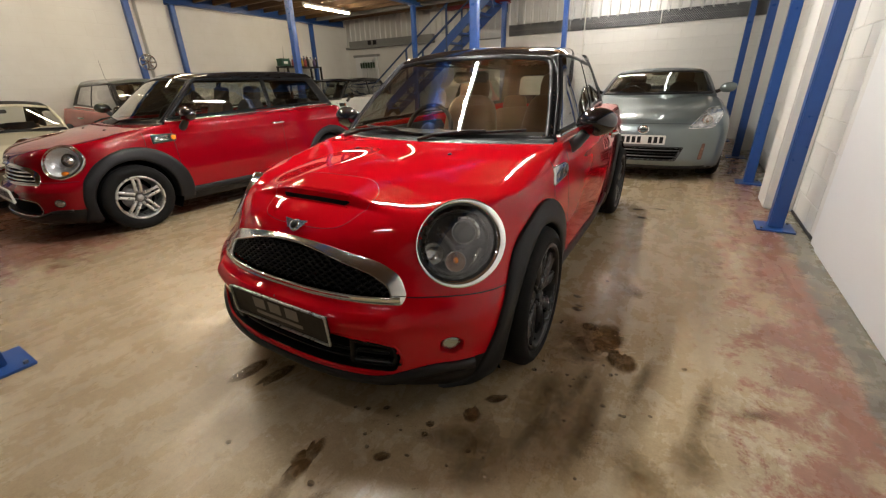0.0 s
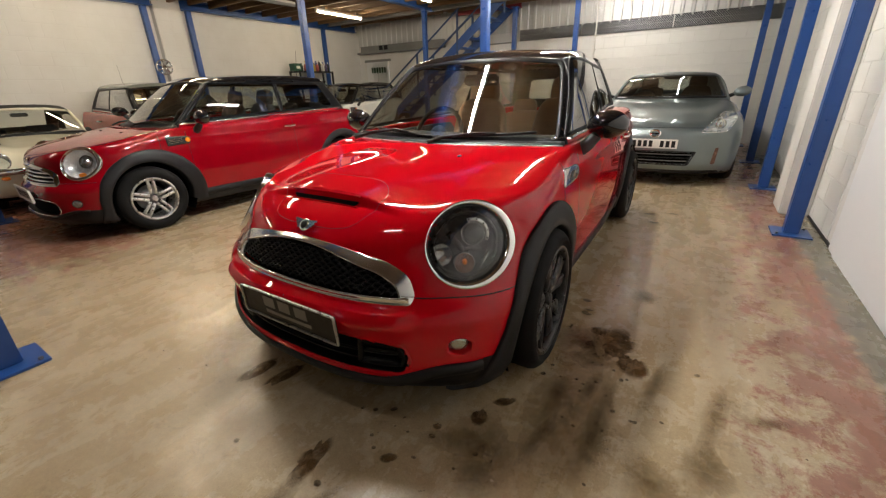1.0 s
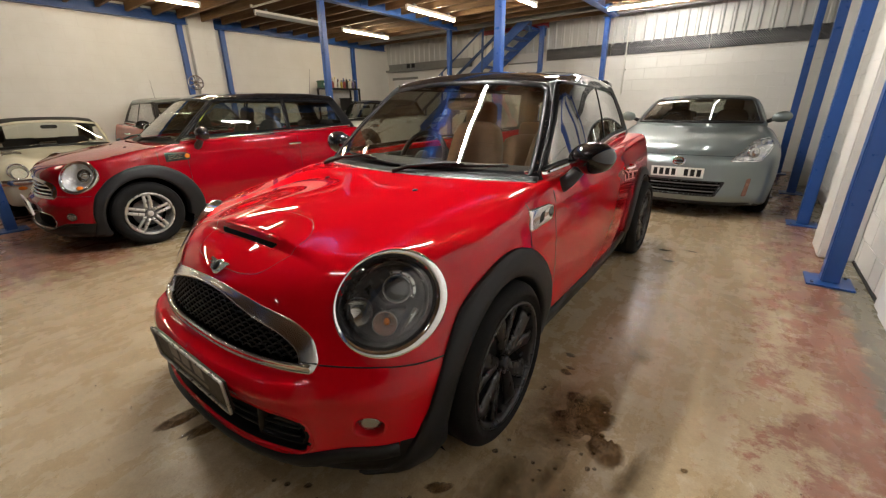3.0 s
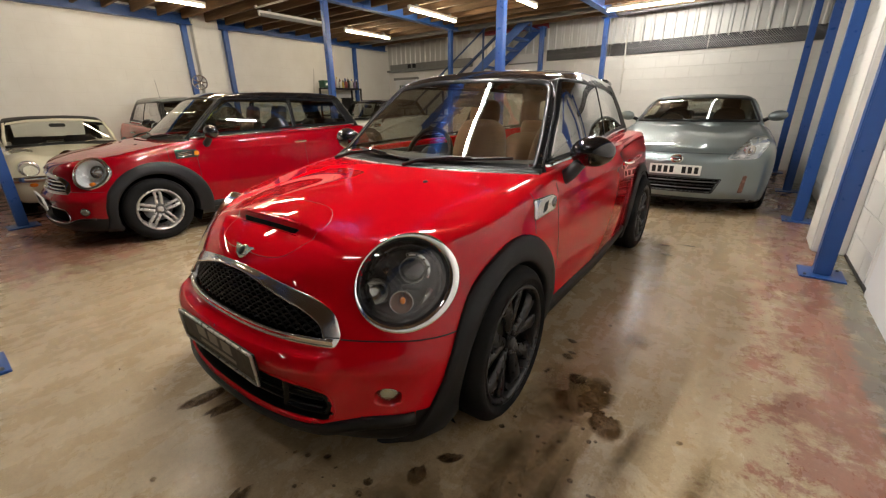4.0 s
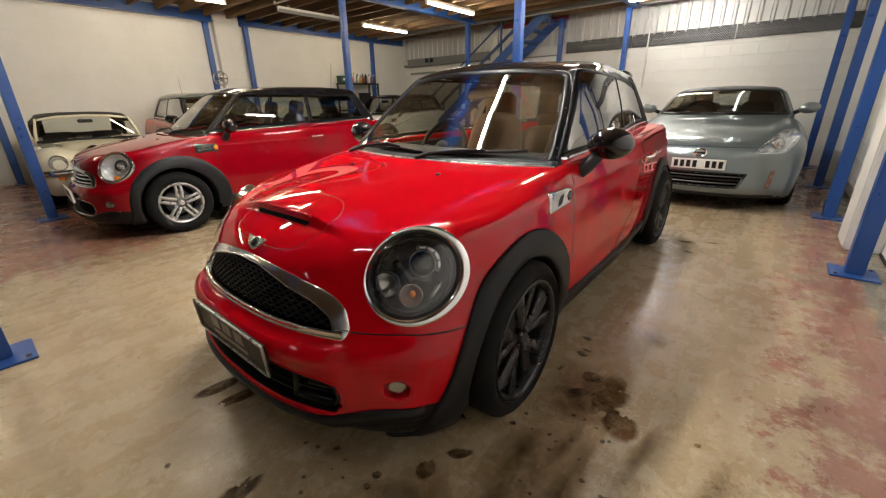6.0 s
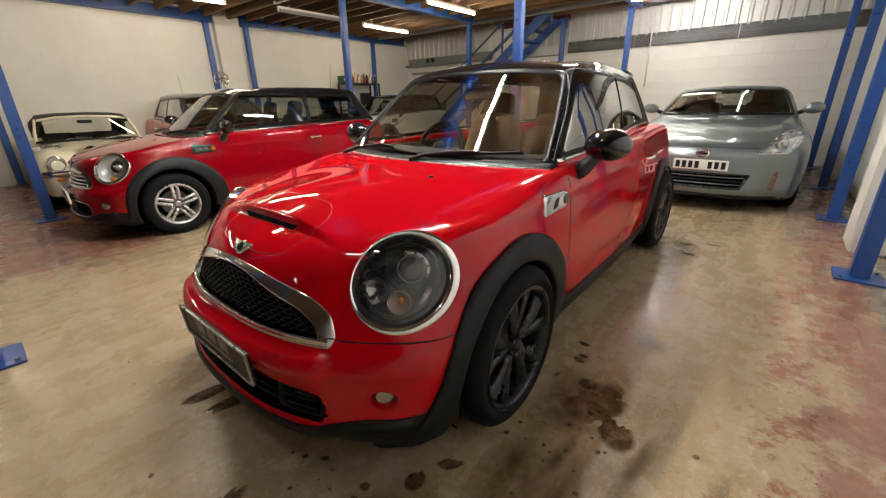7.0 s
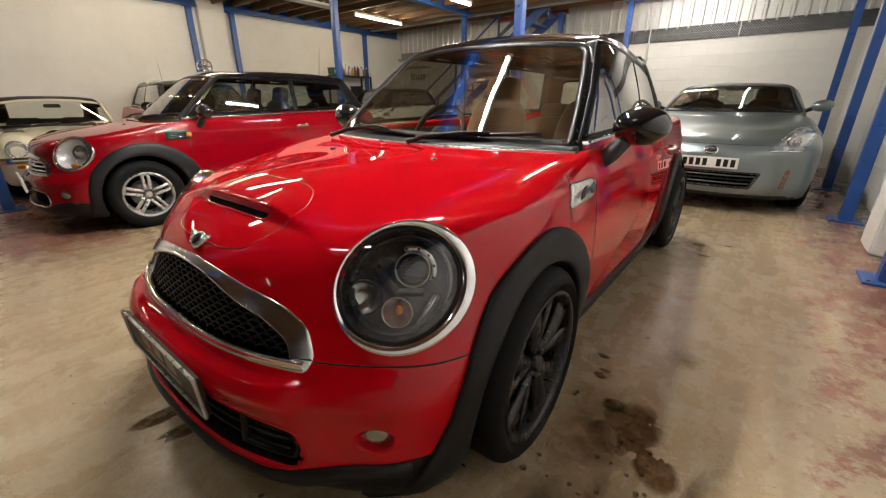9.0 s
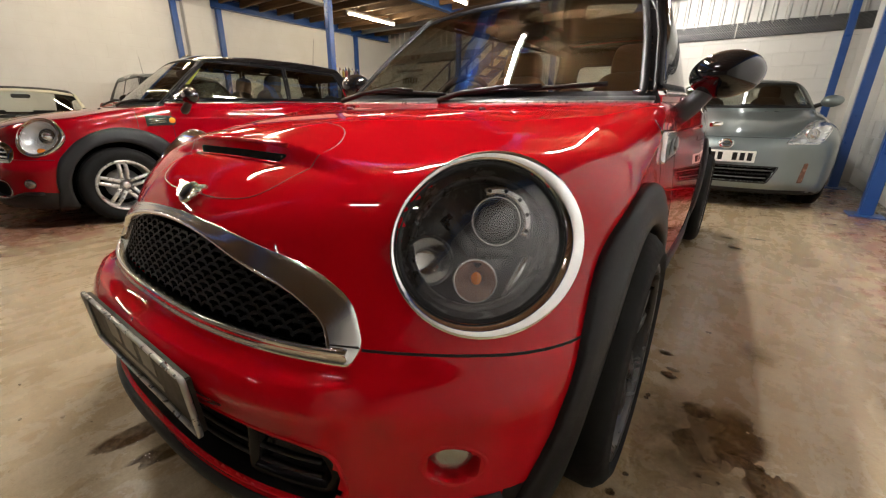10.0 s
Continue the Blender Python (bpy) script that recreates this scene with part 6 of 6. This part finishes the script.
pp = tagged(new("pipe"), "cream plastic conduit pipe below the joists", "pipe")
part("pipe_run", tube([(-7.6, 5.02, 3.02), (-6.4, 5.05, 3.02), (-4.9, 5.08, 3.02)], 0.016, sides=8), WHITEMETAL, pp, "", True)
part("pipe_drop", tube([(-5.45, 5.06, 3.02), (-5.45, 5.06, 2.93), (-5.5, 5.06, 2.88)], 0.02, sides=8), WHITEMETAL, pp, "", True)
part("pipe_joint", turned(ball(0.035, 0.03, 0.03, 12, 8), pose(-5.45, 5.07, 3.02)), WHITEMETAL, pp, "", True)
part("pipe_joint", turned(ball(0.035, 0.03, 0.03, 12, 8), pose(-6.1, 5.06, 3.02)), WHITEMETAL, pp, "", True)
part("pipe_clip", box(-7.62, -7.58, 5.0, 5.04, 3.02, 3.06), WHITEMETAL, pp)
cp = tagged(new("conduit"), "thin cream conduit on the back wall", "conduit")
part("conduit_run", tube([(-2.46, Y1 - 0.07, 1.5), (-2.46, Y1 - 0.07, 3.0)], 0.014, sides=8), WHITEMETAL, cp, "", True)
for zz in (2.0, 2.3, 2.85):
    part("conduit_clip", box(-2.485, -2.435, Y1 - 0.075, Y1 - 0.001, zz, zz + 0.03), WHITEMETAL, cp)
cb2 = tagged(mesh_ob("cabinet", box(-5.3, -4.5, 10.62, 10.84, 0, 2.28, bevel=0.01), SMOOTHWALL), "white tall cabinet below the stairs", "cabinet")
part("cabinet_top", box(-5.32, -4.48, 10.60, 10.845, 2.28, 2.31), GREYPAINT, cb2)

# ---- water, dirt and painted car shade lying on the floor ----
def spill(x, y, rx, ry, turn, seed, mat, label, name="puddle", n=260):
    bm = bmesh.new()
    top, low = [], []
    for i in range(n):
        a = 2 * math.pi * i / n
        w = noise.fractal(Vector((math.cos(a) * 0.9 + seed, math.sin(a) * 0.9, seed * 0.7)), 1.1, 2.1, 4)
        w2 = noise.fractal(Vector((math.cos(a) * 3.5 - seed, math.sin(a) * 3.5, seed)), 0.9, 2.1, 5)
        r = max(0.3, 1 + 0.55 * w + 0.16 * w2)
        px, py = rx * r * math.cos(a), ry * r * math.sin(a)
        top.append(bm.verts.new((px * 0.985, py * 0.985, 0.0016)))
        low.append(bm.verts.new((px, py, 0.0003)))
    bm.faces.new(top)
    for i in range(n):
        j = (i + 1) % n
        bm.faces.new((low[i], low[j], top[j], top[i]))
    ob = tagged(mesh_ob(name, bm, mat), label, "puddle", "wet patches on the floor")
    ob.matrix_world = pose(x, y, 0, 0, 0, turn)
    return ob


WET = "thin brown water puddle on the concrete floor"
for k, (x, y, rx, ry, tn) in enumerate(((-0.14, 1.98, 0.10, 0.15, -25), (-0.02, 1.83, 0.07, 0.10, 30), (-0.22, 2.08, 0.06, 0.04, 10), (-0.36, 2.38, 0.030, 0.018, 0), (-0.327, 2.225, 0.030, 0.020, 0), (-0.325, 2.27, 0.024, 0.013, 0), (-1.555, 0.90, 0.115, 0.045, 84), (-1.415, 0.95, 0.125, 0.042, 80), (-0.93, 0.72, 0.045, 0.10, 8), (-0.45, 1.33, 0.055, 0.025, 45), (-0.50, 1.20, 0.03, 0.04, 10), (-0.62, 1.08, 0.022, 0.018, 0), (-0.25, 4.5, 0.06, 0.035, 20), (-0.18, 4.22, 0.05, 0.025, 10), (-0.05, 4.6, 0.05, 0.02, 0), (-0.84, 0.66, 0.015, 0.012, 0), (-1.25, 0.62, 0.012, 0.010, 0), (-0.70, 0.86, 0.03, 0.02, 40))):
    spill(x, y, rx, ry, tn, 3.1 + k * 1.7, WETMAT, WET)
DAMPSHADE = "damp brown stain with painted shade on the concrete floor"
# The last three, larger patches also paint the car's shadow beside it.
for k, (x, y, rx, ry, tn) in enumerate(((-0.16, 1.62, 0.035, 0.16, -8), (-0.28, 1.52, 0.05, 0.13, -4), (-0.10, 1.36, 0.06, 0.30, -4), (-0.27, 1.20, 0.03, 0.16, -10), (-0.91, 0.56, 0.04, 0.12, -4), (0.10, 1.25, 0.09, 0.12, 20), (-0.52, 1.06, 0.13, 0.07, 20), (0.07, 1.72, 0.035, 0.24, -8), (0.30, 1.72, 0.04, 0.26, -10), (0.27, 1.38, 0.10, 0.13, -13), (-0.20, 1.80, 0.10, 0.10, 20), (0.48, 1.75, 0.09, 0.03, 30), (-0.06, 2.6, 0.06, 0.10, 10), (-0.39, 0.96, 0.07, 0.10, 10), (-0.80, 0.60, 0.03, 0.12, -20), (-0.20, 1.48, 0.17, 0.30, -6), (-0.42, 1.10, 0.16, 0.17, 15), (-0.28, 1.95, 0.14, 0.22, 0))):
    spill(x, y, rx, ry, tn, 40.1 + k * 2.3, DAMPSHADEMAT, DAMPSHADE, "damp_and_shade_stain")
gr = random.Random(11)
for k in range(46):
    a, b = (gr.gauss(-0.15, 0.14), gr.gauss(1.72, 0.28)) if k % 4 else (gr.gauss(-0.72, 0.14), gr.gauss(0.98, 0.10))
    r = gr.uniform(0.004, 0.014)
    spill(a, b, r, r * gr.uniform(0.6, 1.0), gr.uniform(0, 90), 90.3 + k * 1.3, WETMAT, "small brown water drop on the concrete floor", "water_drop", 28)
for k in range(26):
    x, y = gr.uniform(-2.4, 0.7), gr.uniform(0.35, 2.2)
    if -2.1 < x < -0.35 and y > 0.85:
        continue
    r = gr.uniform(0.003, 0.008)
    cr = ball(r, r * 0.7, r * 0.5, 7, 5)
    for v in cr.verts:
        v.co *= gr.uniform(0.75, 1.2)
    ob = tagged(mesh_ob("grit", cr, GRIT if k % 3 else PALEGRIT), "small crumb of grit lying on the floor", "grit", "grit on the floor")
    ob.location = (x, y, r * 0.3)

# ---- parked cars ----
hatchback(pose(-1.235, 1.71, 0, 0, 0, 0.5), True, "red three-door hatchback with black roof and black wheels")
hatchback(pose(-5.207, 1.775, 0, 0, 0, -3.0) @ Matrix.Scale(0.988, 4), False, "red three-door hatchback in shaded paint, with black roof and silver wheels", SHADEDRED)
coupe(pose(-0.475, 6.70, 0, 0, 0, 1.8) @ Matrix.Scale(1.03, 4), "silver grey two-seat coupe with slanted headlamps")
roadster(pose(-7.08, 1.76, 0, 0, 0, 86), "cream old roadster with a raised black soft top")
hatchback(pose(-6.95, 3.75, 0, 0, 0, 90), False, "faded red hatchback with a silver roof beside the wall", FADED, SILVER, False)
hatchback(pose(-8.25, 7.35, 0, 0, 0, 3), False, "white three-door hatchback with a black roof", WHITEPAINT, BLACK, False)

# ---- blocks of the two nearest walls ----
def block_mesh(w, h=0.217, d=0.004, c=0.003):
    """A painted block face, chamfered, standing proud of its joints, facing -y."""
    me = bpy.data.meshes.new("block")
    a, b = w / 2, h / 2
    v = [(-a, 0, -b), (a, 0, -b), (a, 0, b), (-a, 0, b), (-a + c, -d, -b + c), (a - c, -d, -b + c), (a - c, -d, b - c), (-a + c, -d, b - c)]
    me.from_pydata(v, [], [(4, 5, 6, 7), (0, 1, 5, 4), (1, 2, 6, 5), (2, 3, 7, 6), (3, 0, 4, 7)])
    me.materials.append(PAINTBLOCK)
    return me


full_block, half_block = block_mesh(0.442), block_mesh(0.217)


def lay_blocks(wall, place, length, rows):
    """Courses of blocks in running bond along a wall."""
    for r in range(rows):
        s = 0.0
        while s < length - 0.2:
            half = (s == 0.0 and r % 2 == 1) or s > length - 0.44
            w = 0.225 if half else 0.45
            ob = new("block", half_block if half else full_block)
            ob.parent = wall
            ob.matrix_world = place(s + w / 2, 0.1125 + 0.225 * r)
            s += w


lay_blocks(wall_n, lambda s, z: pose(-3.84 + s, Y1, z), X1 + 3.84, 10)
lay_blocks(wall_e, lambda s, z: pose(X1, 10.83 - s, z, 0, 0, -90), 6.72, 13)
